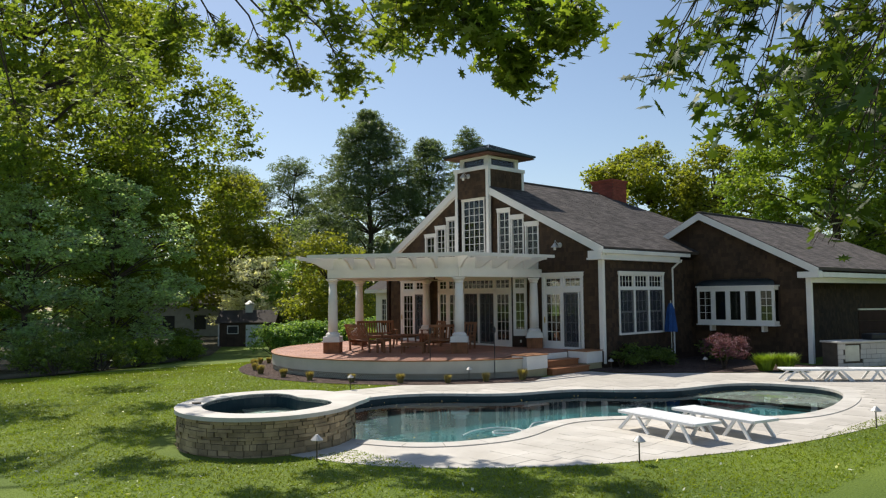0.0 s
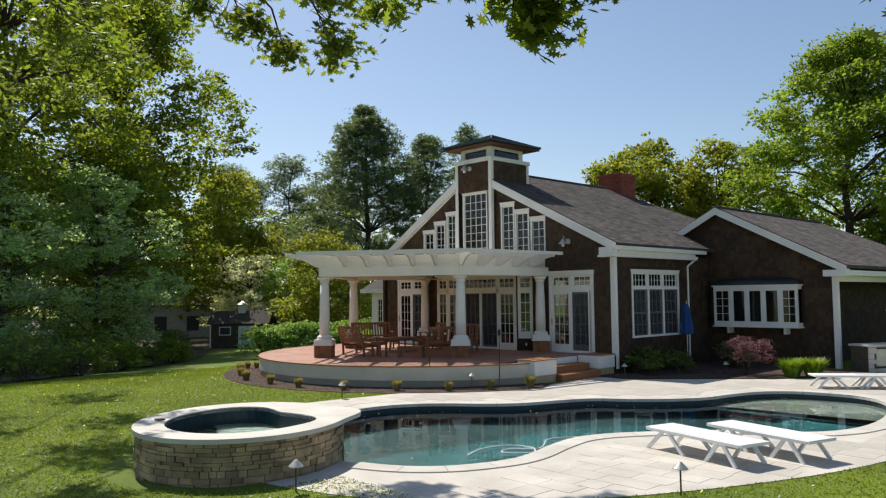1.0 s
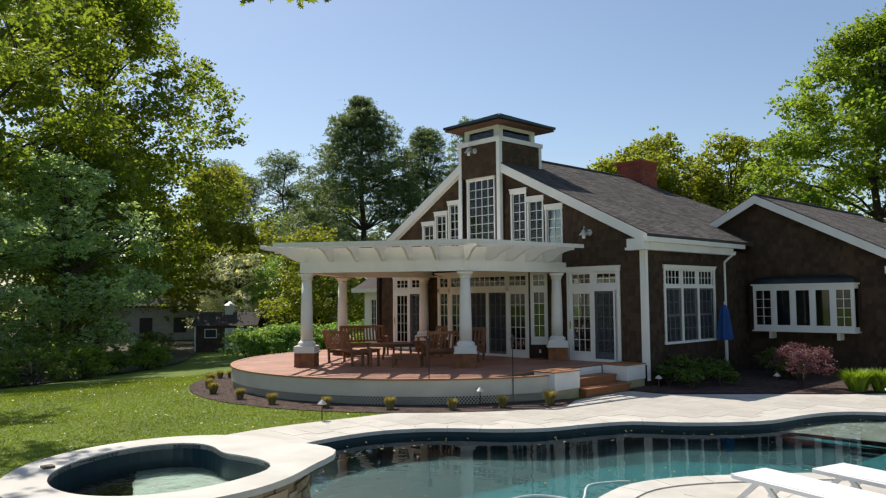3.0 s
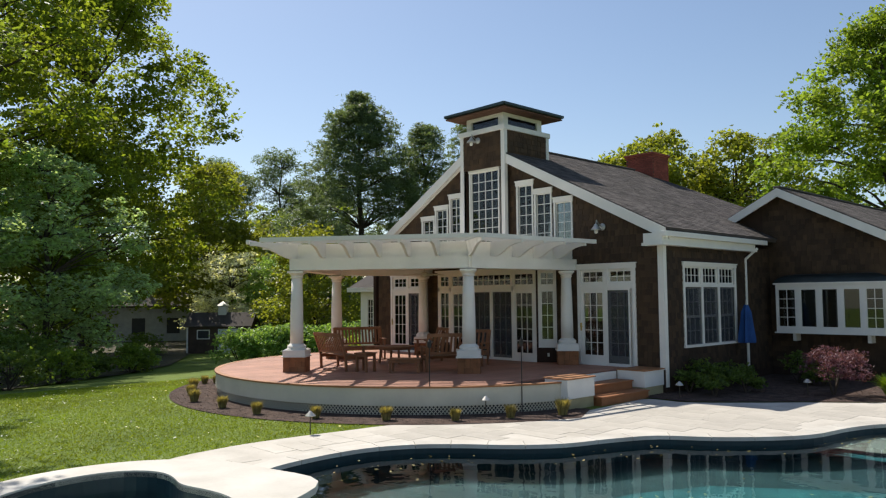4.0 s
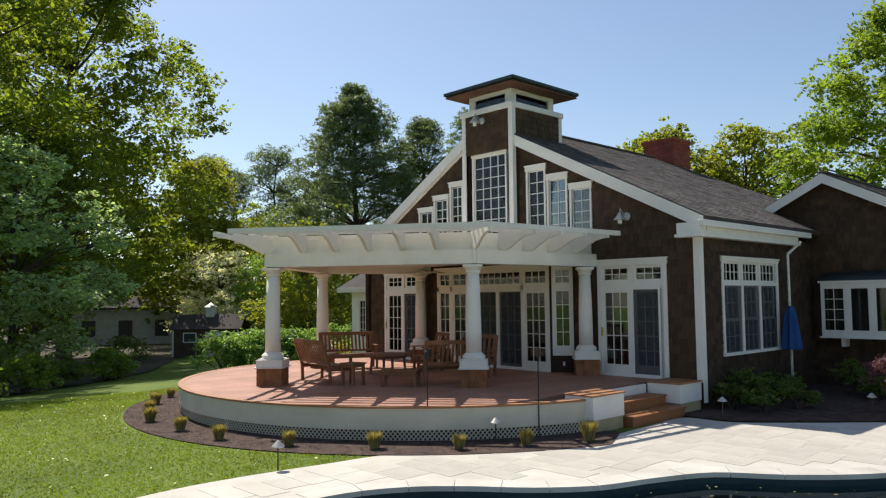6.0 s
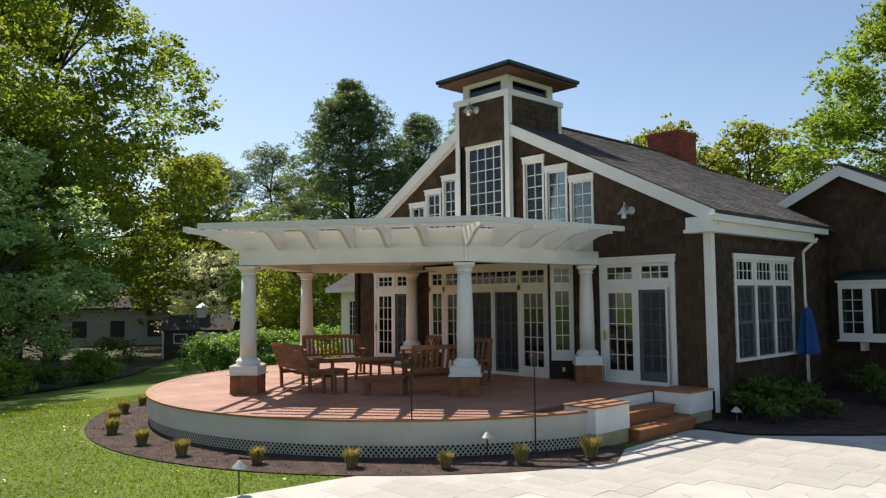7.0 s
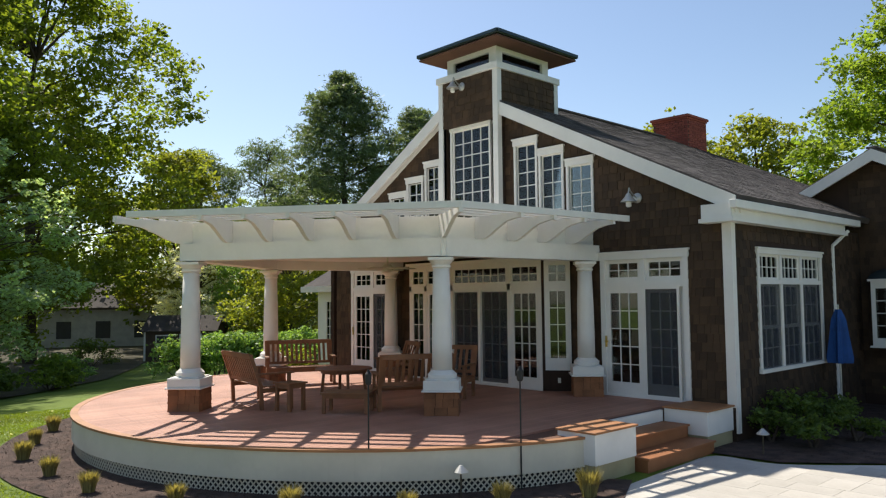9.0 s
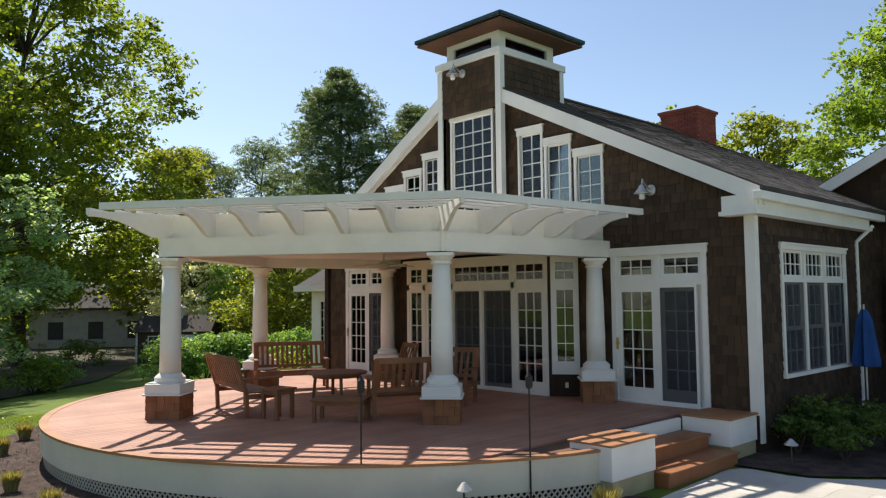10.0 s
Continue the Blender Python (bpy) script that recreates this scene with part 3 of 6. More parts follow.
# openings: x0, x1, z0, z1 in the wall's frame
front_wins = [(-6.74, -5.41, 3.9, 6.56, 4, 8), (-4.8, -4.13, 3.9, 5.93, 2, 6), (-4.09, -3.42, 3.9, 5.61, 2, 5), (-3.35, -2.67, 3.9, 5.28, 2, 4),
              (-9.2, -8.54, 3.9, 5.18, 2, 3), (-8.51, -7.87, 3.9, 5.5, 2, 5), (-7.8, -7.23, 3.9, 5.83, 2, 6)]
DOOR_R, DOOR_L = (-2.55, -0.64), (-10.92, -9.06)
front_holes = [(a + 0.06, b - 0.06, c + 0.06, d - 0.12) for a, b, c, d, _, _ in front_wins]
front_holes += [(DOOR_R[0] + 0.08, DOOR_R[1] - 0.08, 0.47, 3.12), (DOOR_L[0] + 0.08, DOOR_L[1] - 0.08, 0.47, 3.12), (-8.0, -3.75, 0.43, 3.08)]
front_top = lambda x: (RIDGE - PITCH * (x - GX) if x >= GX else LZ - LPITCH * (GX - x)) - 0.12
wall = comp("wall_south", house)
bm = bmesh.new()
wall_panel(bm, -11.65, 0.17, front_top, front_holes, 0.16, -0.2, extra=(GX,))
part("wall_core", bm, SHINGLE_BACK, wall)
shingle_wall(wall, -11.65, 0.17, front_top, [(a - 0.03, b + 0.03, c, d) for a, b, c, d in front_holes] + [(-7.0, -5.1, 5.9, 9)], 0.4, 1, single=(-2.66, -0.05, 0.4, 4.2))

side_m = pose(0.17, 0, 0, 0, 0, 90)
side_hole = (1.06, 3.98, 1.03, 3.2)
side = comp("wall_east", house, side_m)
bm = bmesh.new()
wall_panel(bm, 0.165, 6.52, lambda x: 3.82, [side_hole], 0.16, -0.2)
part("wall_core", bm, SHINGLE_BACK, side)
shingle_wall(side, 0.0, 6.5, lambda x: 3.8, [(0.99, 4.05, 0.95, 3.32)], 0.1, 2)

wing_m = pose(0, 6.52, 0)
bay_hole = (0.72, 3.6, 1.35, 2.6)
wing_top = lambda x: WRIDGE - WPITCH * abs(x - WX) - 0.12
wing = comp("wall_wing", house, wing_m)
bm = bmesh.new()
wall_panel(bm, -1.6, 4.7, wing_top, [bay_hole], 0.16, -0.2, extra=(WX,))
part("wall_core", bm, SHINGLE_BACK, wing)
shingle_wall(wing, 0.0, 4.7, wing_top, [(0.55, 3.7, 1.2, 2.9)], 0.1, 3)
wing2 = comp("wall_porch", house, pose(3.85, 6.68, 0, 0, 0, 90))
bm = bmesh.new()
wall_panel(bm, 0, 14, lambda x: 3.4, [], 0.16, -0.2)
part("wall_core", bm, SHINGLE_BACK, wing2)
shingle_wall(wing2, 0, 9, lambda x: 3.3, [], 0.1, 4)
# plain walls that close the house
part("wall_back", B(((-12.2, 14.9, -3), (3.4, 15.06, 3.6)), ((-12.2, 0.17, -3), (-12.04, 14.9, 3.6))), SHINGLE_BACK, house)
part("room_floor", B(((-12.0, 0.17, 0.2), (-0.17, 14.8, 0.44))), SOFFIT, house)
# added closed boxes behind the glass; their dark colour stands in for indoor shade
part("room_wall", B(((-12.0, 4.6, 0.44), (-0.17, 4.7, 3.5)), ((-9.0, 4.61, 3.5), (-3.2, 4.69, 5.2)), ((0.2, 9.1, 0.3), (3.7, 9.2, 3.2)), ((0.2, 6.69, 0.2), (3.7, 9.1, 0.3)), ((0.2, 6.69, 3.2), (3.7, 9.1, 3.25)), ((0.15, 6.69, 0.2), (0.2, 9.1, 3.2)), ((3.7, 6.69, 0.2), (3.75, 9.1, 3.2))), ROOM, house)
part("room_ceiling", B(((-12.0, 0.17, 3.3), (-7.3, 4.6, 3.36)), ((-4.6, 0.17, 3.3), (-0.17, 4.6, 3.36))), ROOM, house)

for a, b, c, d, cols, rows in front_wins:
    window(house, pose(0, -0.1, 0) if cols == 4 else None, a, b, c, d, cols, rows, "white-framed gable window with small panes")


def french_doors(parent, m, x0, x1, label, lit_screen=True):
    """A glazed door pair with a transom over each leaf; one leaf stands behind a screen door."""
    d = comp("french_door", parent, m, label)
    casing(d, x0 + 0.1, x1 - 0.1, 0.45, 3.12, 0.1, sill=False)
    mid = (x0 + x1) / 2
    for name, a, b in (("mullion", (mid - 0.05, -0.03, 2.7), (mid + 0.05, 0.06, 3.12)), ("transom_rail", (x0 + 0.1, -0.035, 2.57), (x1 - 0.1, 0.06, 2.7)), ("threshold", (x0 + 0.1, -0.04, 0.44), (x1 - 0.1, 0.1, 0.49))):
        part(name, B((a, b)), WHITE, d)
    for a, b in ((x0 + 0.1, mid - 0.05), (mid + 0.05, x1 - 0.1)):
        sash(d, a, b, 2.7, 3.12, 3, 2, 0.075, name="transom")
    leaf = sash(d, x0 + 0.1, mid - 0.01, 0.49, 2.57, 3, 5, 0.11, y=0.0, name="leaf", bottom=0.24)
    part("handle", B(((mid - 0.86, -0.06, 1.4), (mid - 0.83, -0.02, 1.62)), ((mid - 0.86, -0.075, 1.5), (mid - 0.78, -0.06, 1.53)), bevel=0.004), BRASS, d, "brass lever handle")
    sash(d, mid - 0.01, x1 - 0.1, 0.49, 2.57, 3, 5, 0.11, y=0.06, name="leaf", bottom=0.24)
    part("screen_frame", B(((mid - 0.01, -0.03, 0.49), (mid + 0.05, 0.0, 2.57)), ((x1 - 0.24, -0.03, 0.49), (x1 - 0.19, 0.0, 2.57)), ((mid + 0.05, -0.03, 0.49), (x1 - 0.24, 0.0, 0.53)), ((mid + 0.05, -0.03, 2.53), (x1 - 0.24, 0.0, 2.57))), WHITE, d)
    part("screen", B(((mid + 0.05, -0.016, 0.53), (x1 - 0.24, -0.013, 2.53))), MESHWIRE, d, "dark insect screen")
    return d


french_doors(house, None, *DOOR_R, "white french door pair with transoms on the deck")
french_doors(house, None, *DOOR_L, "white french door pair with transoms, warmly lit")

# the glazed middle of the gable wall, set forward
MY = -0.35
mid = comp("glazed_bay", house, pose(0, MY, 0), "white glazed bay with sliding doors and transoms")
for name, a, b in (("head_rail", (-8.06, 0, 3.1), (-3.8, 0.35, 3.2)), ("transom_rail", (-8.06, 0, 2.57), (-3.82, 0.1, 2.7)), ("sill", (-8.06, -0.02, 0.42), (-3.82, 0.34, 0.48)),
                   ("post", (-7.5, 0, 0.48), (-7.42, 0.1, 3.1)), ("post", (-6.58, 0, 0.48), (-6.5, 0.1, 3.1)), ("post", (-4.79, 0, 0.48), (-4.7, 0.1, 3.1)),
                   ("post", (-3.9, -0.01, 0.48), (-3.82, 0.1, 3.1)), ("post", (-8.06, 0, 0.48), (-7.98, 0.1, 3.1)), ("post", (-5.69, 0, 0.48), (-5.61, 0.1, 2.57))):
    part(name, B((a, b)), WHITE, mid)
part("roof_board", B(((-8.15, -0.05, 3.2), (-3.3, 0.36, 3.26))), WHITE, mid)
for a, b, c in ((-7.98, -7.5, 2), (-7.42, -6.58, 3), (-6.5, -4.79, 7), (-4.7, -3.9, 3)):
    sash(mid, a, b, 2.7, 3.1, c, 2, 0.05, name="transom")
sash(mid, -7.98, -7.5, 0.9, 2.57, 2, 4, 0.06, name="sidelight", bottom=0.09)
part("panel", B(((-7.98, 0.01, 0.48), (-7.5, 0.06, 0.9))), SHINGLE_BACK, mid)
sash(mid, -7.42, -6.58, 0.48, 2.57, 3, 5, 0.09, name="leaf", bottom=0.22)
sash(mid, -4.7, -3.9, 0.48, 2.57, 3, 5, 0.09, name="leaf", bottom=0.22)
for a, b in ((-6.5, -5.69), (-5.61, -4.79)):
    sash(mid, a, b, 0.48, 2.57, 3, 5, 0.06, y=0.07, name="sliding_leaf", bottom=0.12)
    part("screen", B(((a + 0.03, 0.03, 0.52), (b - 0.03, 0.033, 2.53))), MESHWIRE, mid, "dark insect screen")
panel = comp("angled_window", house, pose(-3.78, MY, 0, 0, 0, 35))
part("panel", B(((-0.03, 0.0, 0.42), (0.95, 0.1, 3.2))), SHINGLE_BACK, panel, "dark shingled return")
for name, a, b in (("head_rail", (0.03, -0.05, 3.1), (0.57, 0, 3.19)), ("sill", (0.03, -0.05, 0.88), (0.57, 0, 1.08)), ("post", (0.03, -0.05, 1.08), (0.09, 0, 3.1)),
                   ("post", (0.51, -0.05, 1.08), (0.57, 0, 3.1)), ("transom_rail", (0.09, -0.05, 2.57), (0.51, 0, 2.7))):
    part(name, B((a, b)), WHITE, panel)
sash(panel, 0.09, 0.51, 2.7, 3.1, 2, 2, 0.035, y=-0.027, name="transom")
sash(panel, 0.09, 0.51, 1.08, 2.57, 2, 4, 0.05, y=-0.027, name="sidelight")
part("outlet", B(((0.28, -0.03, 0.62), (0.34, 0.0, 0.72))), STEEL, panel)

# side window: three units under three transoms
sw = comp("window", house, side_m, "large white triple window with transoms and screens")
casing(sw, 1.06, 3.98, 1.03, 3.17, 0.09, head=0.09)
uw = 2.92 / 3
part("mullion", B(((1.06 + uw - 0.05, -0.03, 1.03), (1.06 + uw + 0.05, 0.06, 3.17)), ((1.06 + 2 * uw - 0.05, -0.03, 1.03), (1.06 + 2 * uw + 0.05, 0.06, 3.17)), ((1.06, -0.035, 2.6), (3.98, 0.06, 2.68))), WHITE, sw)
for i in range(3):
    a, b = 1.06 + i * uw + 0.05 * (i > 0), 1.06 + (i + 1) * uw - 0.05 * (i < 2)
    sash(sw, a, b, 2.68, 3.17, 4, 2, 0.05, name="transom")
    sash(sw, a, b, 1.0, 1.8, 3, 2, 0.045, y=0.03, name="lower_sash")
    sash(sw, a, b, 1.78, 2.6, 3, 2, 0.045, y=0.06, name="upper_sash")
    part("screen", B(((a + 0.02, -0.012, 1.0), (b - 0.02, -0.009, 2.6))), MESHWIRE, sw, "dark insect screen")

# bay window of the wing
bay = comp("bay_window", house, pose(-0.03, 6.07, 0), "white five-light bay window with a dark curved roof")
for name, a, b in (("sill", (0.55, 0, 1.22), (3.65, 0.45, 1.36)), ("head", (0.55, 0.0, 2.55), (3.65, 0.45, 2.68)), ("cap", (0.5, -0.05, 2.68), (3.7, 0.45, 2.73)), ("apron", (0.5, -0.04, 1.18), (3.7, 0.45, 1.22))):
    part(name, B((a, b)), WHITE, bay)
for i in range(6):
    part("post", B(((0.55 + i * 0.61, 0, 1.36), (0.55 + i * 0.61 + (0.05 if i in (0, 5) else 0.12), 0.12, 2.55))), WHITE, bay)
for i in range(5):
    a = 0.55 + i * 0.61 + (0.05 if i == 0 else 0.12)
    sash(bay, a, 0.55 + (i + 1) * 0.61, 1.36, 2.55, 2 if i in (0, 4) else 1, 4 if i in (0, 4) else 1, 0.035)
bm = bmesh.new()
prev = None
for k in range(7):
    f = k / 6
    y, z, ins = 0.43 * f - 0.04, 2.73 + 0.26 * math.sin(f * math.pi / 2), 0.55 * f * f
    cur = [bm.verts.new((0.5 + ins, y, z)), bm.verts.new((3.7 - ins, y, z))]
    if prev:
        bm.faces.new((prev[0], prev[1], cur[1], cur[0]))
    else:
        first = cur
    prev = cur
part("curved_roof", bm, METAL_ROOF, bay, "dark curved metal roof")
part("bracket", B(((1.0, 0.1, 0.95), (1.1, 0.44, 1.18))), WHITE, bay)
part("bracket", B(((3.1, 0.1, 0.95), (3.2, 0.44, 1.18))), WHITE, bay)

# roofs
def shingled_slope(parent, a, b, c, d, row=0.15, seed=1, name="roof_shingling", off=0.006):
    """Courses of roof shingles over a quadrilateral: a-b along the eave, d-c along the ridge."""
    a, b, c, d = map(Vector, (a, b, c, d))
    nrm = (b - a).cross(d - a).normalized()
    if nrm.z < 0:
        nrm = -nrm
    r = random.Random(seed)
    rows = max(2, int((((d - a).length + (c - b).length) / 2) / row))
    verts, faces = [], []
    for j in range(rows):
        p0, q0 = a.lerp(d, j / rows), b.lerp(c, j / rows)
        p1, q1 = a.lerp(d, (j + 1.15) / rows), b.lerp(c, (j + 1.15) / rows)
        n = max(1, int((q0 - p0).length / 0.32))
        cuts = [0.0] + [(i + r.uniform(-0.3, 0.3)) / n for i in range(1, n)] + [1.0]
        for u, v in zip(cuts, cuts[1:]):
            h = r.uniform(0.006, 0.012)
            k = len(verts)
            e = 0.004 / max(0.3, (q0 - p0).length)
            A_, B_, C_, D_ = p0.lerp(q0, u + e), p0.lerp(q0, v - e), p1.lerp(q1, v - e), p1.lerp(q1, u + e)
            verts += [A_ + nrm * (off + h), B_ + nrm * (off + h), C_ + nrm * off, D_ + nrm * off, A_ + nrm * (off - 0.004), B_ + nrm * (off - 0.004)]
            faces += [tuple(k + i for i in f) for f in SHINGLE_FACES]
    ob = mesh_object(name, verts, faces, ROOF, parent)
    ob["kind"] = "stuff"
    return ob


roof = comp("roof", house)
FY, HY, EX = -0.2, 9.0, 6.75                 # front verge, start of the hip, half width
ez = RIDGE - PITCH * EX
BY = HY + 6.0
bm = bmesh.new()
slab(bm, [(GX, FY, RIDGE), (GX, HY, RIDGE), (GX + EX, BY, ez), (GX + EX, FY, ez)], 0.12)
lz = LZ - LPITCH * EX
slab(bm, [(GX, FY, LZ), (GX, HY, LZ), (GX - EX, BY, lz), (GX - EX, FY, lz)], 0.12)
slab(bm, [(GX, HY, RIDGE), (GX - EX, BY, ez), (GX + EX, BY, ez)], 0.12)
part("roof_deck", bm, ROOF, roof)
shingled_slope(roof, (GX + EX, FY, ez), (GX + EX, BY, ez), (GX, HY, RIDGE), (GX, FY, RIDGE), seed=5)
part("ridge_cap", B(((GX - 0.12, FY, RIDGE - 0.02), (GX + 0.12, HY, RIDGE + 0.035)), bevel=0.015), ROOF, roof)


def raking(parent, p, q, rows):
    """Boards that follow a verge from p down to q: name, y from, y to, drop, height."""
    for name, y0, y1, dz, hh in rows:
        bm = bmesh.new()
        vs = [bm.verts.new(v) for v in ((p[0], y0, p[1] + dz), (q[0], y0, q[1] + dz), (q[0], y1, q[1] + dz), (p[0], y1, p[1] + dz),
                                        (p[0], y0, p[1] + dz - hh), (q[0], y0, q[1] + dz - hh), (q[0], y1, q[1] + dz - hh), (p[0], y1, p[1] + dz - hh))]
        for f in ((0, 1, 2, 3), (7, 6, 5, 4), (0, 4, 5, 1), (1, 5, 6, 2), (2, 6, 7, 3), (3, 7, 4, 0)):
            bm.faces.new([vs[i] for i in f])
        part(name, bm, WHITE, parent)


VERGE = (("rake_board", FY - 0.03, FY + 0.02, -0.03, 0.3), ("rake_soffit", FY + 0.02, -0.03, -0.14, 0.03), ("frieze_board", -0.03, 0.02, -0.13, 0.2))
raking(roof, (-5.08, RIDGE - PITCH * (-5.08 - GX)), (GX + EX - 0.05, ez + 0.03), VERGE)
raking(roof, (-7.0, LZ - LPITCH * (GX + 7.0)), (GX - EX, lz), VERGE)
part("cornice", B(((-0.24, -0.34, 3.68), (0.4, -0.02, 3.75)), ((-0.2, -0.31, 3.75), (0.36, -0.02, 4.0)), ((0.13, -0.02, 3.68), (0.4, 5.15, 3.75)), ((0.13, -0.02, 3.75), (0.36, 5.1, 4.0))), WHITE, roof, "white boxed cornice")
part("gutter", B(((0.36, -0.38, 3.9), (0.49, 5.7, 4.04)), bevel=0.01), WHITE, roof, "white gutter")
part("corner_board", B(((0.04, -0.035, 0.45), (0.21, 0.0, 3.68)), ((0.17, 0.0, 0.0), (0.21, 0.12, 3.68))), WHITE, house)
bm = bmesh.new()
rod(bm, (0.42, 5.1, 3.78), (0.2, 4.75, 3.45), 0.04)
rod(bm, (0.2, 4.75, 3.47), (0.2, 4.75, 0.1), 0.04)
part("downspout", bm, WHITE, house, "white downspout")

wroof = comp("wing_roof", house)
WY, WH, WE = 6.17, 16.5, 4.6
wez = WRIDGE - WPITCH * WE
bm = bmesh.new()
slab(bm, [(WX, WY, WRIDGE), (WX, WH, WRIDGE), (WX + WE, WH + 4.5, wez), (WX + WE, WY, wez)], 0.12)
slab(bm, [(WX, WY, WRIDGE), (WX, WH, WRIDGE), (WX - 3.2, WH, WRIDGE - WPITCH * 3.2), (WX - 3.2, WY, WRIDGE - WPITCH * 3.2)], 0.12)
slab(bm, [(WX, WH, WRIDGE), (WX - WE, WH + 4.5, wez), (WX + WE, WH + 4.5, wez)], 0.12)
part("roof_deck", bm, ROOF, wroof)
shingled_slope(wroof, (WX + WE, WY, wez), (WX + WE, WH + 4.5, wez), (WX, WH, WRIDGE), (WX, WY, WRIDGE), seed=6)
part("ridge_cap", B(((WX - 0.12, WY, WRIDGE - 0.02), (WX + 0.12, WH, WRIDGE + 0.035)), bevel=0.015), ROOF, wroof)
WVERGE = (("rake_board", WY - 0.03, WY + 0.02, -0.03, 0.27), ("rake_soffit", WY + 0.02, 6.52, -0.14, 0.03))
raking(wroof, (WX, WRIDGE), (WX + WE, wez), WVERGE)
raking(wroof, (WX, WRIDGE), (WX - 1.9, WRIDGE - WPITCH * 1.9), WVERGE)
part("cornice", B(((4.5, WY - 0.06, 2.98), (5.25, 6.52, 3.2)), ((4.85, 6.52, 3.0), (5.27, 20.0, 3.18))), WHITE, wroof, "white boxed cornice")
part("corner_post", B(((4.7, 6.34, -0.2), (4.88, 6.52, 2.98)), bevel=0.01), WHITE, house)
part("porch_beam", B(((4.76, 6.52, 2.8), (4.88, 18.0, 3.0))), WHITE, house)
part("vent_pipe", B(((2.2, 14.0, 4.3), (2.3, 14.1, 4.95)), bevel=0.02), STEEL, wroof)

# tower with its lantern
TX0, TX1, TY0, TY1 = -6.98, -5.08, -0.26, 1.92
tower = comp("tower", house)
part("core", B(((TX0, TY0 + 0.02, 6.5), (TX1, TY1, 7.64)), ((TX0, TY0 + 0.02, 3.4), (TX0 + 0.12, 0.0, 6.5)), ((TX1 - 0.12, TY0 + 0.02, 3.4), (TX1, 0.0, 6.5))), SHINGLE_BACK, tower)
shingle_wall(tower, TX0 + 0.1, TX1 - 0.1, lambda x: 7.62, [], 6.5, 11, at=pose(0, TY0 + 0.02, 0))
shingle_wall(tower, TY0 + 0.1, TY1 - 0.1, lambda x: 7.62, [], 6.3, 12, at=pose(TX1, 0, 0, 0, 0, 90))
part("corner_board", B(((TX0 - 0.02, TY0 - 0.02, 3.4), (TX0 + 0.12, TY0 + 0.1, 7.62)), ((TX1 - 0.12, TY0 - 0.02, 3.4), (TX1 + 0.03, TY0 + 0.12, 7.62)), ((TX1 - 0.1, TY1 - 0.12, 6.2), (TX1 + 0.03, TY1 + 0.02, 7.62))), WHITE, tower)
part("band", B(((TX0 - 0.06, TY0 - 0.06, 7.62), (TX1 + 0.06, TY1 + 0.06, 7.77))), WHITE, tower)
L = (TX0 + 0.14, TX1 - 0.14, TY0 + 0.14, TY1 - 0.14)
part("lantern_frame", B(*[((x, y, 7.77), (x + 0.22, y + 0.22, 8.28)) for x in (L[0], L[1] - 0.22) for y in (L[2], L[3] - 0.22)],
                        ((L[0] + 0.22, L[2], 7.77), (L[1] - 0.22, L[2] + 0.1, 7.83)), ((L[0] + 0.22, L[2], 8.1), (L[1] - 0.22, L[2] + 0.1, 8.28)),
                        ((L[1] - 0.1, L[2] + 0.22, 7.77), (L[1], L[3] - 0.22, 7.83)), ((L[1] - 0.1, L[2] + 0.22, 8.1), (L[1], L[3] - 0.22, 8.28)),
                        ((L[0], L[2] + 0.22, 7.77), (L[0] + 0.1, L[3] - 0.22, 8.28)), ((L[0] + 0.22, L[3] - 0.1, 7.77), (L[1] - 0.22, L[3], 8.28))), WHITE, tower)
pane(tower, L[1] - L[0] - 0.44, 0.27, L[0] + 0.22, L[2] + 0.06, 7.83)
pane(tower, L[3] - L[2] - 0.44, 0.27, L[1] - 0.06, L[2] + 0.22, 7.83).matrix_basis = pose(L[1] - 0.06, L[2] + 0.22, 7.83, 0, 0, 90)
O, EZ, PZ = 0.38, 8.32, 8.86
c = ((TX0 + TX1) / 2, (TY0 + TY1) / 2)
corners = [(TX0 - O, TY0 - O), (TX1 + O, TY0 - O), (TX1 + O, TY1 + O), (TX0 - O, TY1 + O)]
bm = bmesh.new()
for a, b in zip(corners, corners[1:] + corners[:1]):
    slab(bm, [(*a, EZ), (*b, EZ), (*c, PZ)], 0.05)
part("lantern_roof", bm, METAL_ROOF, tower, "dark standing-seam metal roof")
part("lantern_soffit", B(((TX0 - O + 0.03, TY0 - O + 0.03, EZ - 0.11), (TX1 + O - 0.03, TY1 + O - 0.03, EZ - 0.07))), SOFFIT, tower, "brown wooden soffit")
bm = bmesh.new()
for k in range(4):
    a, b = Vector((*corners[k], EZ + 0.01)), Vector((*corners[(k + 1) % 4], EZ + 0.01))
    apex = Vector((*c, PZ + 0.01))
    bar(bm, a, apex, 0.05, 0.05)
    for i in range(1, 7):
        f = i / 7
        foot = a.lerp(b, f)
        up = min(f, 1 - f) * 2
        head = foot + ((apex - (a + b) / 2) * up)
        bar(bm, foot, head, 0.025, 0.04)
    bar(bm, a, b, 0.05, 0.07)
part("seam", bm, METAL_ROOF, tower)

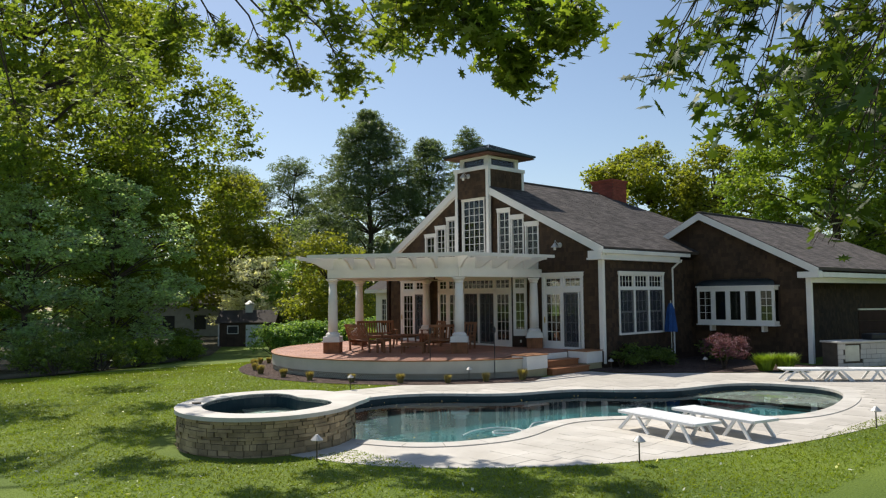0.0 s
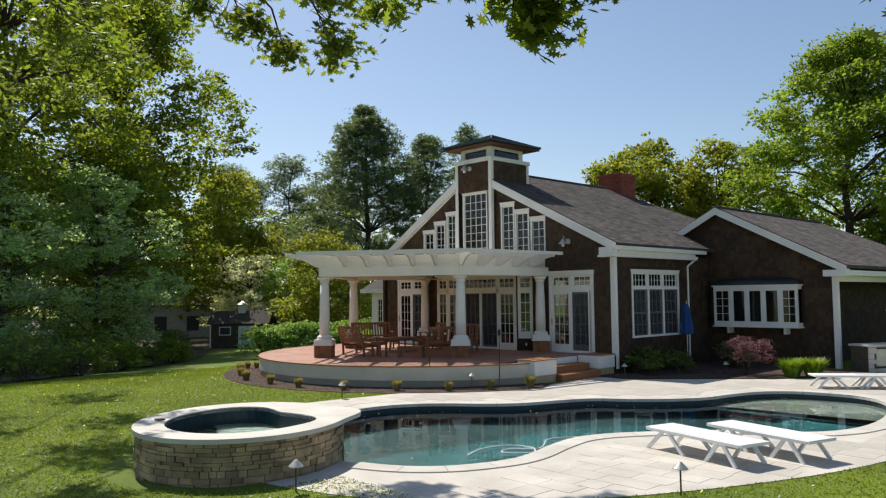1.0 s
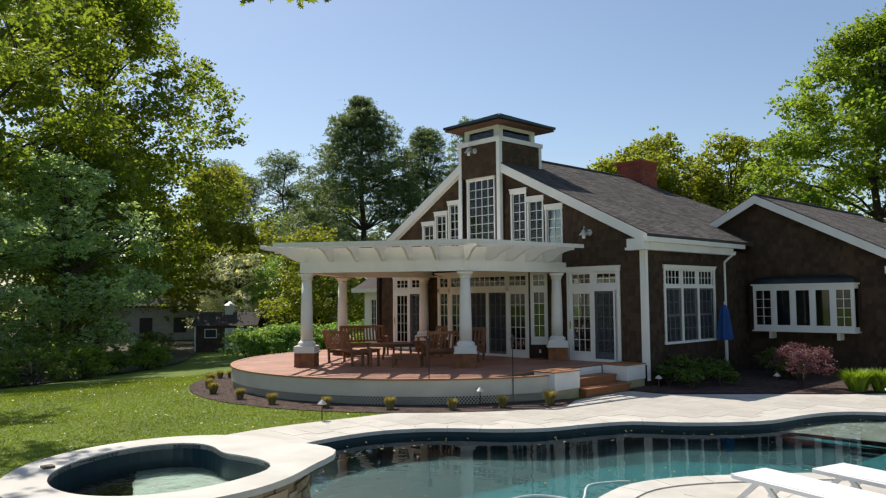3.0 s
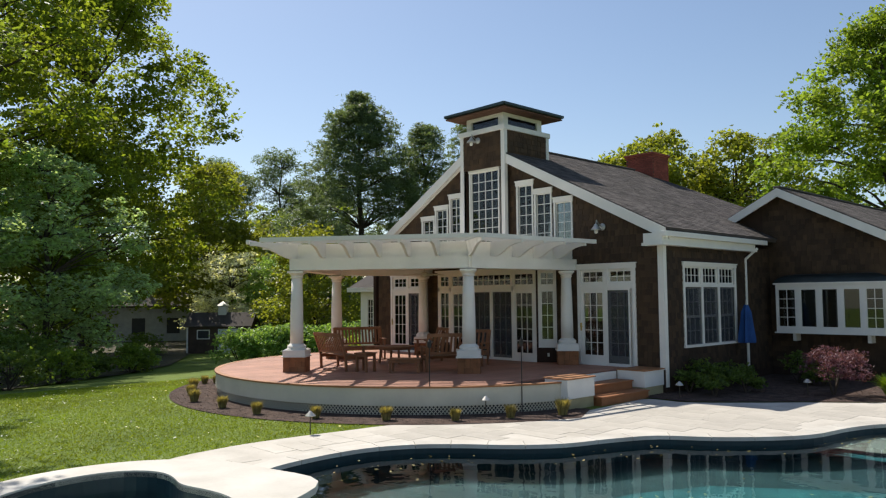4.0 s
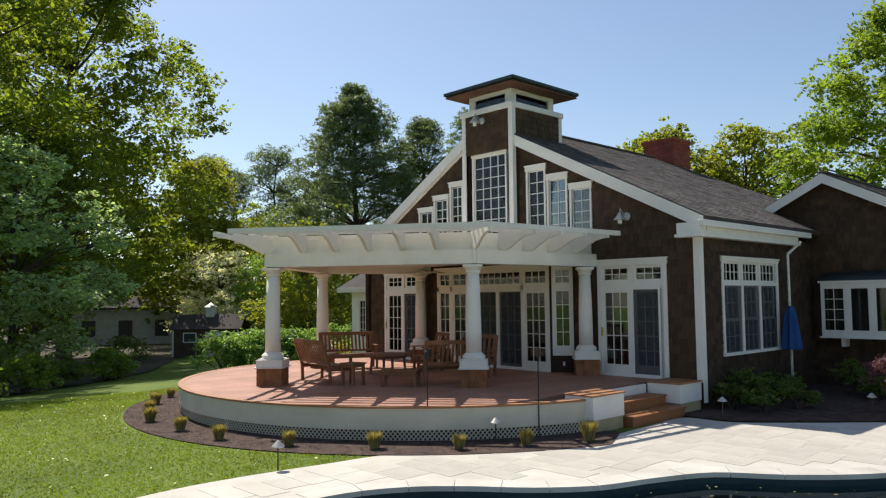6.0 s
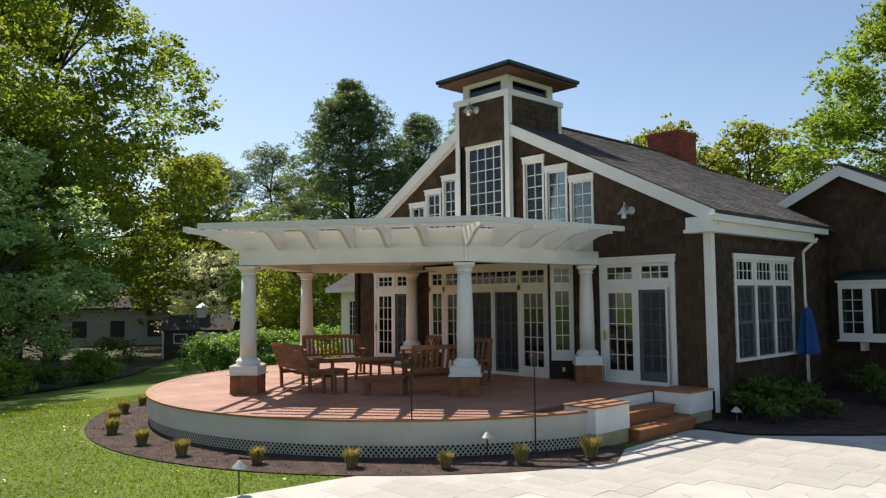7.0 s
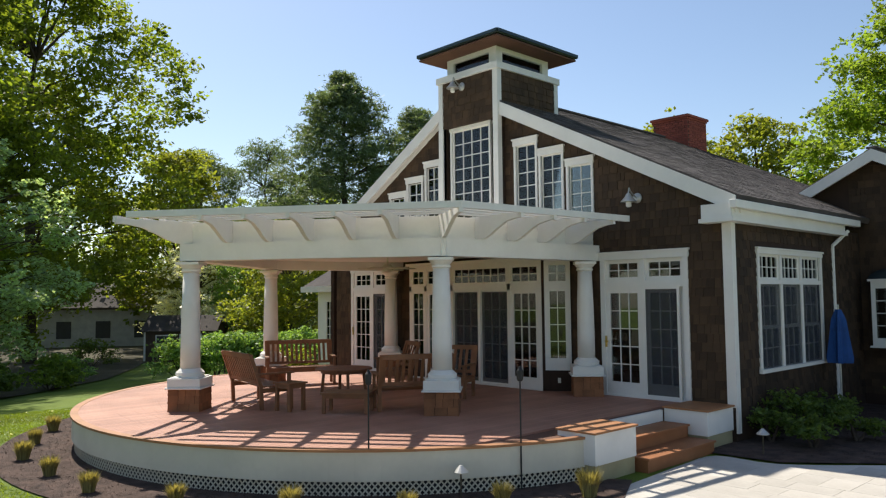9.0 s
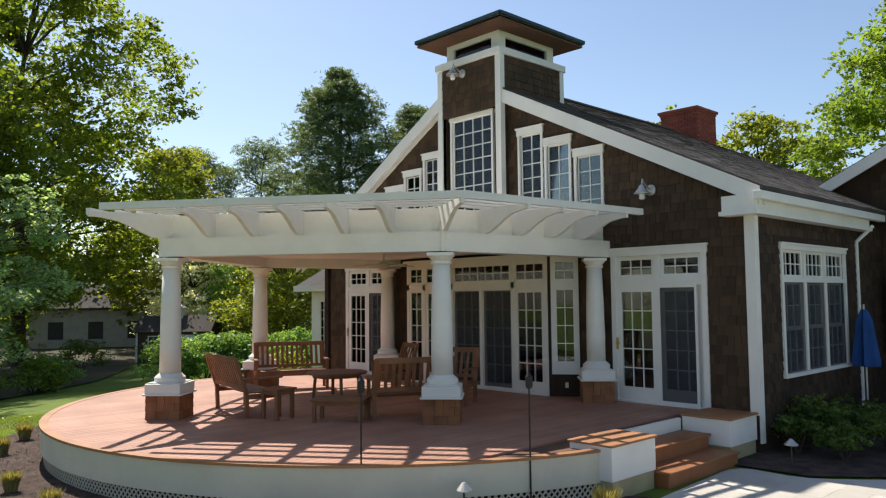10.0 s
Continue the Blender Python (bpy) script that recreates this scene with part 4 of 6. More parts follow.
chim = thing("chimney", "red brick chimney on the main roof", "chimney", pose(-6.2, 9.9, 0.5))
part("core", B(((-0.6, -0.6, 5.6), (0.6, 0.6, 7.78))), MORTAR, chim)
r = random.Random(9)
for j in range(20):
    zz = 6.35 + j * 0.072
    for sgn, axis in ((-1, "y"), (1, "x")):
        x = -0.62 + (0.1 if j % 2 else 0.0)
        while x < 0.6:
            w = min(0.2, 0.62 - x)
            if axis == "y":
                part("brick", B(((x + 0.004, -0.62, zz), (x + w - 0.004, -0.59, zz + 0.064))), BRICK, chim)
            else:
                part("brick", B(((0.59, x + 0.004, zz), (0.62, x + w - 0.004, zz + 0.064))), BRICK, chim)
            x += 0.21
part("cap", B(((-0.68, -0.68, 7.78), (0.68, 0.68, 7.86)), ((-0.64, -0.64, 7.72), (0.64, 0.64, 7.78))), BRICK, chim)


def barn_light(m):
    ob = thing("wall_lamp", "small galvanised gooseneck barn light on the wall", "wall lamp", m, "barn lights on the gable")
    bm = bmesh.new()
    lathe(bm, [(0.1, -0.02), (0.1, 0.0), (0.05, 0.03)], 16)
    me = part("backplate", bm, STEEL, ob)
    me.matrix_basis = pose(0, -0.01, 0, 90)
    bm = bmesh.new()
    pts = [Vector((0, -0.03 - 0.24 * math.sin(a), 0.12 * math.sin(a * 0.9) + 0.06 * (1 - math.cos(a)))) for a in (math.pi * k / 12 for k in range(7))]
    pts += [Vector((0, -0.3, 0.06))]
    for p, q in zip(pts, pts[1:]):
        rod(bm, p, q, 0.014)
    part("gooseneck", bm, STEEL, ob)
    bm = bmesh.new()
    lathe(bm, [(0.15, -0.1), (0.15, -0.09), (0.07, 0.0), (0.04, 0.06), (0.02, 0.07)], 20, (0, -0.3, 0.0))
    part("shade", bm, STEEL, ob)
    bm = bmesh.new()
    lathe(bm, [(0.03, -0.2), (0.055, -0.18), (0.05, -0.09), (0.03, -0.05)], 14, (0, -0.3, 0.0))
    part("globe", bm, WHITE, ob)
    return ob


barn_light(pose(-1.66, -0.03, 4.3 + HZ))
barn_light(pose(-6.2, TY0 - 0.01, 7.42 + HZ))
# the low wing beyond the west corner: white trim, a narrow window and a small roof
west = comp("wall_west_wing", house, pose(-13.95, 0.9, 0))
bm = bmesh.new()
wall_panel(bm, 0, 2.3, lambda x: 2.75, [(0.42, 0.8, 1.0, 2.35)], 0.16, -0.2)
part("wall_core", bm, WHITE, west)
sash(west, 0.42, 0.8, 1.0, 2.35, 2, 5, 0.04, y=0.03)
bm = bmesh.new()
slab(bm, [(-0.4, -0.35, 2.78), (2.3, -0.35, 2.78), (2.3, 1.4, 3.7), (-0.4, 1.4, 3.7)], 0.1)
part("roof_deck", bm, ROOF, west)
part("cornice", B(((-0.42, -0.38, 2.62), (2.3, -0.3, 2.8))), WHITE, west)


# ---- deck and pergola ----
DC, DR, DZ = (-6.05, -2.45), 6.17, 0.62
deck = thing("deck", "round red-brown plank deck with cream fascia and lattice skirt", "deck", kind="structure")


def arc(r, a0, a1, n=60):
    return [(DC[0] + r * math.cos(radians(a0 + (a1 - a0) * i / n)), DC[1] + r * math.sin(radians(a0 + (a1 - a0) * i / n))) for i in range(n + 1)]


A0, A1 = 154, 349                              # the arc from the house's west side round to the steps
rimpts = arc(DR, A0, A1)
body = rimpts + [(-0.72, -3.3), (-0.72, -0.05), (-11.5, -0.05)]
bm = bmesh.new()
prism(bm, ccw(arc(DR - 0.06, A0, A1) + [(-0.74, -3.3), (-0.74, -0.06), (-11.5, -0.06)]), 0.4, DZ - 0.03)
part("deck_base", bm, SOFFIT, deck)
# boards run towards the pool, fanned like the joists under them
bw = 0.14
x = -12.2
k = 0
while x < -0.72:
    d = DR ** 2 - (x + bw / 2 - DC[0]) ** 2
    y0 = DC[1] - math.sqrt(d) + 0.03 if d > 0 and not x > -0.88 else None
    if y0 is not None:
        y1 = -0.4 if -8.1 < x < -3.8 else -0.02
        if x < -11.6:
            y1 = DC[1] + math.sqrt(d)
        part("plank", B(((x + 0.004, y0, DZ - 0.03), (x + bw - 0.004, y1, DZ))), DECK, deck)
    x += bw
    k += 1


def ring(bm, pts_in, pts_out, z0, z1):
    prev = None
    for p, q in zip(pts_in, pts_out):
        cur = [bm.verts.new((*p, z0)), bm.verts.new((*q, z0)), bm.verts.new((*q, z1)), bm.verts.new((*p, z1))]
        if prev:
            for i in range(4):
                bm.faces.new((prev[i], prev[(i + 1) % 4], cur[(i + 1) % 4], cur[i]))
        else:
            bm.faces.new(cur)
        prev = cur
    bm.faces.new(prev)


A2 = 347
bm = bmesh.new()
ring(bm, arc(DR - 0.1, A0, A2), arc(DR + 0.03, A0, A2), DZ - 0.028, DZ + 0.006)
part("edge_board", bm, DECK_TRIM, deck, "bent orange edge board")
bm = bmesh.new()
ring(bm, arc(DR - 0.05, A0, A2), arc(DR, A0, A2), 0.21, DZ - 0.03)
part("fascia", bm, CREAM, deck, "bent cream fascia board")
# added black sheet: the shade under the deck, seen between the lattice strips
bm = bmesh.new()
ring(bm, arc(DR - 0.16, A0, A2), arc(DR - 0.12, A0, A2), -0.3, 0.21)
part("skirt_shade", bm, BLACK, deck)
verts, faces = [], []
nl = 250
for s in (1, -1):
    for i in range(nl):
        a = radians(A0 + (A2 - A0) * i / nl)
        da = s * 0.2 / DR
        wdt = 0.013 / DR
        r_ = DR - 0.05 + 0.004 * s
        k = len(verts)
        for aa, zz in ((a - wdt, 0.0), (a + wdt, 0.0), (a + da + wdt, 0.22), (a + da - wdt, 0.22)):
            verts.append((DC[0] + r_ * math.cos(aa), DC[1] + r_ * math.sin(aa), zz))
        for aa, zz in ((a - wdt, 0.0), (a + wdt, 0.0), (a + da + wdt, 0.22), (a + da - wdt, 0.22)):
            verts.append((DC[0] + (r_ - 0.008) * math.cos(aa), DC[1] + (r_ - 0.008) * math.sin(aa), zz))
        faces += [(k, k + 1, k + 2, k + 3), (k + 1, k + 5, k + 6, k + 2), (k, k + 3, k + 7, k + 4)]
lat = mesh_object("lattice", verts, faces, CREAM, deck, "cream diagonal lattice skirt")

# steps with a block on each side
steps = thing("deck_steps", "two stained wooden steps between cream end blocks", "steps")
for x0, x1, z0, z1 in ((-0.22, 0.28, 0.0, 0.21), (-0.64, -0.18, 0.0, 0.42)):
    part("step", B(((x0, -3.0, z0), (x1 - 0.02, -1.0, z1 - 0.035))), STEP_WOOD, steps)
    part("tread", B(((x0 - 0.02, -3.02, z1 - 0.035), (x1 + 0.015, -0.98, z1)), bevel=0.008), STEP_WOOD, steps)
part("riser", B(((-0.72, -3.0, 0.42), (-0.66, -1.0, DZ - 0.01))), WHITE, steps)
for y0, y1, x0, x1, top in ((-4.06, -3.04, -0.55, 0.1, 0.7), (-0.96, -0.04, -0.66, 0.14, 0.67)):
    blk = thing("end_block", "cream boxed end block with a wooden cap", "block", None, "blocks beside the deck steps")
    part("base", B(((x0, y0 + 0.02, -0.1), (x1 - 0.02, y1 - 0.02, 0.24))), TAN, blk, "olive-tan base board")
    part("body", B(((x0, y0, 0.24), (x1, y1, top - 0.03)), bevel=0.006), WHITE, blk)
    n = 3 if top > 0.69 else 2
    for i in range(n):
        w = (y1 - y0 + 0.06) / n
        part("cap_board", B(((x0 - 0.02, y0 - 0.03 + i * w + 0.003, top - 0.03), (x1 + 0.03, y0 - 0.03 + (i + 1) * w - 0.003, top)), bevel=0.006), DECK_TRIM, blk)

COLS = {"A": (-6.8, -6.68), "B": (-3.1, -3.92), "R": (-2.74, -0.3), "C": (-9.7, -3.32), "E": (-8.85, -0.3)}
BEAM0, BEAM1 = 3.29, 3.6


def column(m):
    """A round tapered column on a shingled plinth."""
    ob = thing("column", "white tapered round column on a cedar shingle plinth", "column", m, "pergola columns")
    part("plinth", B(((-0.27, -0.27, 0), (0.27, 0.27, 0.42))), SHINGLE_BACK, ob)
    verts, faces = [], []
    r = random.Random(5)
    pl = None
    for side in range(4):
        mm = pose(0, 0, 0, 0, 0, 90 * side) @ pose(0, -0.27, 0)
        for j in range(3):
            x = -0.29 - r.uniform(0, 0.05)
            while x < 0.29:
                w = r.uniform(0.12, 0.24)
                a, b = max(x, -0.29), min(x + w, 0.29)
                if b - a > 0.02:
                    k = len(verts)
                    verts += [mm @ Vector(v) for v in shingle_verts(a + 0.003, b - 0.003, j * 0.14, j * 0.14 + 0.15)]
                    faces += [tuple(k + i for i in f) for f in SHINGLE_FACES]
                x += w
    mesh_object("plinth_shingles", verts, faces, PLINTH_SHINGLE, ob, "orange cedar shingles")
    part("plinth_cap", B(((-0.3, -0.3, 0.42), (0.3, 0.3, 0.58)), ((-0.33, -0.33, 0.39), (0.33, 0.33, 0.42)), ((-0.26, -0.26, 0.58), (0.26, 0.26, 0.6)), bevel=0.01), WHITE, ob)
    bm = bmesh.new()
    lathe(bm, [(0.24, 0.6), (0.25, 0.63), (0.25, 0.67), (0.22, 0.7), (0.175, 0.74)], 28)
    part("base_moulding", bm, WHITE, ob, smooth=False)
    bm = bmesh.new()
    lathe(bm, [(0.172, 0.74), (0.172, 1.2), (0.162, 1.8), (0.14, 2.46)], 28)
    part("shaft", bm, WHITE, ob, smooth=True)
    bm = bmesh.new()
    lathe(bm, [(0.14, 2.46), (0.165, 2.48), (0.165, 2.51), (0.145, 2.52), (0.18, 2.56), (0.21, 2.6)], 28)
    box(bm, (-0.21, -0.21, 2.6), (0.21, 0.21, 2.65))
    part("capital", bm, WHITE, ob)
    return ob


for key, (x, y) in COLS.items():
    column(pose(x, y, DZ, 0, 0, 42))

perg = thing("pergola", "white half-hexagon pergola with curved rafter tails", "pergola")
order = [COLS["E"], COLS["C"], COLS["A"], COLS["B"], COLS["R"]]
hexc = Vector((-6.1, -2.4))
ends = [(-8.85, 0.0)] + order[1:4] + [(-2.74, 0.0)]
for p, q in zip(ends, ends[1:]):
    p, q = Vector(p), Vector(q)
    d = (q - p).normalized()
    nout = Vector((d.y, -d.x))
    p_, q_ = p - d * 0.12, q + d * 0.12
    bm = bmesh.new()
    pts = [p_ - nout * 0.17, q_ - nout * 0.17, q_ + nout * 0.17, p_ + nout * 0.17]
    prism(bm, ccw([tuple(v) for v in pts]), BEAM0, BEAM1)
    part("beam", bm, WHITE, perg)
    bm = bmesh.new()
    pts = [p - nout * 0.02, q - nout * 0.02, q + nout * 0.02, p + nout * 0.02]
    prism(bm, ccw([tuple(v) for v in pts]), BEAM1, BEAM1 + 0.39)
    part("blocking_board", bm, WHITE, perg)
ins = [hexc + (Vector(p) - hexc) * 0.95 for p in ends]
bm = bmesh.new()
prism(bm, ccw([tuple(v) for v in ins]), BEAM1 - 0.1, BEAM1 - 0.05)
part("ceiling_board", bm, WHITE, perg)
bm = bmesh.new()
prism(bm, ccw([tuple(hexc + (Vector(p) - hexc) * 1.0) for p in ends]), BEAM1 + 0.1, BEAM1 + 0.16)
part("canopy", bm, WHITE, perg)
R0, OUT, RH = BEAM1, 1.2, 0.4
prof = [(-0.35, 0.0), (0.2, 0.0), (0.3, 0.02), (0.44, 0.08), (0.6, 0.17), (0.8, 0.26), (1.0, 0.3), (1.1, 0.31), (OUT, 0.31), (OUT, RH), (-0.35, RH)]
for n_side, (p, q) in enumerate(zip(ends, ends[1:])):
    p, q = Vector(p), Vector(q)
    d = (q - p).normalized()
    nout = Vector((d.y, -d.x))
    length = (q - p).length
    n = round(length / 0.74)
    for i in range(n + 1):
        base = p + d * (length * i / n)
        if n_side in (0, 3) and base.y > -0.25:
            continue
        dirv = nout
        if i in (0, n) and 0 < n_side + (i == n) < 4:
            corner = p if i == 0 else q
            if i == n:
                continue
            prevd = (p - Vector(ends[n_side - 1])).normalized()
            dirv = (nout + Vector((prevd.y, -prevd.x))).normalized() * 1.1
        t = Vector((-dirv.y, dirv.x)).normalized()
        bm = bmesh.new()
        sides = []
        for o in (-0.035, 0.035):
            sides.append([bm.verts.new((*(base + dirv * u + t * o), R0 + z)) for u, z in prof])
        bm.faces.new(sides[0])
        bm.faces.new(sides[1][::-1])
        for k in range(len(prof)):
            j = (k + 1) % len(prof)
            bm.faces.new((sides[0][k], sides[1][k], sides[1][j], sides[0][j]))
        part("rafter", bm, WHITE, perg)
    # battens across the rafter tails
    grow = math.tan(radians(25))
    for u in (0.18, 0.48, 0.78, OUT - 0.03):
        e0 = u * (grow if n_side > 0 else 0.0)
        e1 = u * (grow if n_side < 3 else 0.0)
        a, b = p + nout * u - d * e0, q + nout * u + d * e1
        if n_side == 0:
            a = a + d * 0.35
        if n_side == 3:
            b = b - d * 0.35
        bm = bmesh.new()
        last = u > 1
        bar(bm, (*a, R0 + RH + 0.035), (*b, R0 + RH + 0.035), 0.09 if last else 0.08, 0.11 if last else 0.07)
        part("batten", bm, WHITE, perg)

fan = thing("ceiling_fan", "cream ceiling fan hanging under the pergola", "fan", pose(-6.9, -2.0, BEAM1 - 0.1))
bm = bmesh.new()
rod(bm, (0, 0, 0), (0, 0, -0.16), 0.02)
lathe(bm, [(0.05, -0.34), (0.13, -0.3), (0.14, -0.22), (0.06, -0.16)], 18)
part("motor", bm, CREAM, fan)
for i in range(5):
    bm = bmesh.new()
    box(bm, (0.13, -0.065, -0.006), (0.68, 0.065, 0.006), pose(0, 0, -0.25, 0, 0, 72 * i) @ pose(0, 0, 0, 12, 0, 0))
    part("blade", bm, CREAM, fan)


# ---- teak furniture on the deck ----
def bench(m, w, label, category="bench"):
    ob = thing("garden_bench" if w > 0.9 else "garden_chair", label, category, m, "teak seats on the deck")
    h = w / 2
    for s in (-1, 1):
        part("front_leg", B(((s * h - 0.03, 0.5, 0), (s * h + 0.03, 0.56, 0.62)), bevel=0.006), TEAK, ob)
        bm = bmesh.new()
        bar(bm, (s * h, 0.02, 0), (s * h, 0.0, 0.42), 0.06)
        bar(bm, (s * h, 0.0, 0.4), (s * h, -0.2, 0.98), 0.06)
        part("back_leg", bm, TEAK, ob)
        part("armrest", B(((s * h - 0.045, -0.1, 0.62), (s * h + 0.045, 0.62, 0.65)), bevel=0.008), TEAK, ob)
        part("side_rail", B(((s * h - 0.02, 0.03, 0.3), (s * h + 0.02, 0.52, 0.38))), TEAK, ob)
    part("front_rail", B(((-h, 0.52, 0.3), (h, 0.55, 0.4))), TEAK, ob)
    for i in range(7):
        y = 0.04 + i * 0.075
        part("seat_slat", B(((-h, y, 0.39), (h, y + 0.06, 0.41))), TEAK, ob)
    bm = bmesh.new()
    bar(bm, (-h, -0.19, 0.95), (h, -0.19, 0.95), 0.045, 0.09)
    part("top_rail", bm, TEAK, ob)
    bm = bmesh.new()
    bar(bm, (-h, -0.03, 0.48), (h, -0.03, 0.48), 0.04, 0.06)
    part("lower_rail", bm, TEAK, ob)
    n = int(w / 0.105)
    for i in range(n):
        x = -h + (i + 0.5) * w / n
        bm = bmesh.new()
        bar(bm, (x, -0.03, 0.48), (x, -0.185, 0.93), 0.055, 0.018)
        part("back_slat", bm, TEAK, ob)
    return ob


def table(m, w, d, h, label, slats=8):
    ob = thing("garden_table", label, "table", m, "teak tables on the deck")
    for sx in (-1, 1):
        for sy in (-1, 1):
            part("leg", B(((sx * (w / 2 - 0.06) - 0.03, sy * (d / 2 - 0.06) - 0.03, 0), (sx * (w / 2 - 0.06) + 0.03, sy * (d / 2 - 0.06) + 0.03, h - 0.03)), bevel=0.006), TEAK, ob)
    part("apron", B(((-w / 2 + 0.05, -d / 2 + 0.04, h - 0.1), (w / 2 - 0.05, -d / 2 + 0.06, h - 0.03)), ((-w / 2 + 0.05, d / 2 - 0.06, h - 0.1), (w / 2 - 0.05, d / 2 - 0.04, h - 0.03)),
                    ((-w / 2 + 0.04, -d / 2 + 0.06, h - 0.1), (-w / 2 + 0.06, d / 2 - 0.06, h - 0.03)), ((w / 2 - 0.06, -d / 2 + 0.06, h - 0.1), (w / 2 - 0.04, d / 2 - 0.06, h - 0.03))), TEAK, ob)
    for i in range(slats):
        y = -d / 2 + i * d / slats
        part("slat", B(((-w / 2, y + 0.004, h - 0.03), (w / 2, y + d / slats - 0.004, h)), bevel=0.004), TEAK, ob)
    return ob


def round_table(m, r, h, label):
    ob = thing("garden_table", label, "table", m, "teak tables on the deck")
    for k in range(4):
        a = radians(45 + 90 * k)
        bm = bmesh.new()
        bar(bm, (0.78 * r * math.cos(a), 0.78 * r * math.sin(a), 0), (0.7 * r * math.cos(a), 0.7 * r * math.sin(a), h - 0.04), 0.055)
        part("leg", bm, TEAK, ob)
    bm = bmesh.new()
    lathe(bm, [(0.8 * r, h - 0.1), (0.8 * r, h - 0.04)], 28)
    part("apron", bm, TEAK, ob)
    n = 9
    for k in range(n):
        a, b = -r + 2 * r * k / n + 0.004, -r + 2 * r * (k + 1) / n - 0.004
        pts = [(a + (b - a) * u / 4, math.sqrt(max(0.0004, r * r - (a + (b - a) * u / 4) ** 2))) for u in range(5)]
        bm = bmesh.new()
        prism(bm, ccw(pts + [(x, -y) for x, y in pts[::-1]]), h - 0.035, h)
        part("slat", bm, TEAK, ob)
    return ob


bench(pose(-6.5, -5.73, DZ, 0, 0, -9), 1.5, "slatted teak bench with arms facing the low table")
bench(pose(-9.02, -2.96, DZ, 0, 0, -117), 1.5, "slatted teak bench with arms beside the far column")
bench(pose(-3.72, -4.0, DZ, 0, 0, 62), 1.25, "slatted teak bench seen from behind, in shade")
bench(pose(-6.6, -1.75, DZ, 0, 0, 165), 0.62, "slatted teak armchair near the glazed doors", "chair")
bench(pose(-4.6, -2.05, DZ, 0, 0, 205), 0.62, "slatted teak armchair in deep shade by the doors", "chair")
round_table(pose(-6.85, -3.25, DZ, 0, 0, 20), 0.6, 0.5, "low round slatted teak coffee table")
table(pose(-4.42, -4.92, DZ, 0, 0, 39), 0.86, 0.55, 0.36, "small slatted teak footstool table", 6)
table(pose(-5.35, -5.5, DZ, 0, 0, 10), 0.44, 0.44, 0.5, "square teak side table beside the bench", 5)


# ---- pool furniture ----
def lounger(m):
    ob = thing("sun_lounger", "white plastic sun lounger with a flat sling bed", "sun lounger", m, "sun loungers on the patio")
    for s in (-1, 1):
        bm = bmesh.new()
        bar(bm, (-0.95, s * 0.31, 0.33), (0.95, s * 0.31, 0.33), 0.05, 0.045)
        part("side_rail", bm, LOUNGER, ob)
        for x0, x1 in ((-0.6, -0.95), (-0.5, -0.15), (0.62, 0.88), (0.55, 0.3)):
            bm = bmesh.new()
            bar(bm, (x0, s * 0.3, 0.33), (x1, s * 0.32, 0.0), 0.04, 0.055)
            part("leg", bm, LOUNGER, ob)
    part("sling", B(((-0.96, -0.285, 0.335), (-0.1, 0.285, 0.36)), ((-0.1, -0.285, 0.335), (0.96, 0.285, 0.36)), bevel=0.006), MESH_GREY, ob)
    for x in (-0.97, 0.97):
        part("end_bar", B(((x - 0.02, -0.32, 0.31), (x + 0.02, 0.32, 0.36)), bevel=0.008), LOUNGER, ob)
    return ob


first_lounger = lounger(pose(8.4, -9.81, 0.012, 0, 0, -15))
copy_thing(first_lounger, pose(8.99, -8.83, 0.012, 0, 0, -15))
copy_thing(first_lounger, pose(6.96, 1, 0.012, 0, 0, 38))
copy_thing(first_lounger, pose(7.8, 1.75, 0.012, 0, 0, 38))

bm = bmesh.new()
pts = [(5.23, -12.02), (5.02, -11.49), (5.09, -10.91), (5.55, -10.72), (5.87, -11.06), (5.51, -11.4), (5.35, -11.14), (5.71, -10.69), (5.31, -9.95), (5.43, -9.52), (5.62, -9.31)]
fine = []
for i in range(len(pts) - 1):
    a, b, c_, d_ = (Vector(pts[max(0, min(len(pts) - 1, i + k))]) for k in (-1, 0, 1, 2))
    for k in range(5):
        t = k / 5
        fine.append(0.5 * (2 * b + (c_ - a) * t + (2 * a - 5 * b + 4 * c_ - d_) * t * t + (3 * b - 3 * c_ + d_ - a) * t ** 3))
for a, b in zip(fine, fine[1:]):
    rod(bm, (*a, -0.115), (*b, -0.115), 0.017, seg=6)
hose = part("pool_hose", bm, CREAM_HOSE)
tagged(hose, "thin white pool cleaner hose floating on the water", "hose")


def path_light(m, label="bronze mushroom path light on a thin post"):
    ob = thing("path_light", label, "garden light", m, "path lights round the pool and beds")
    bm = bmesh.new()
    rod(bm, (0, 0, -0.05), (0, 0, 0.36), 0.012)
    part("post", bm, BRONZE, ob)
    bm = bmesh.new()
    lathe(bm, [(0.1, 0.34), (0.1, 0.35), (0.05, 0.4), (0.02, 0.43)], 16)
    part("hat", bm, STEEL, ob)
    return ob


pl = path_light(pose(5.6, -15.64, 0))
for x, y in ((9.33, -12.22), (-1.61, -9.7), (2.95, 1.98), (10.91, -6.54), (-0.69, -5.88), (0.92, -0.66)):
    copy_thing(pl, pose(x, y, 0))


def torch(m, h):
    ob = thing("garden_torch", "black garden torch on a thin pole", "torch", m, "torches round the deck")
    bm = bmesh.new()
    rod(bm, (0, 0, -0.1), (0, 0, h), 0.011)
    part("pole", bm, BLACK, ob)
    bm = bmesh.new()
    lathe(bm, [(0.03, h), (0.045, h + 0.03), (0.045, h + 0.14), (0.02, h + 0.17), (0.012, h + 0.2)], 14)
    part("canister", bm, BLACK, ob)
    return ob


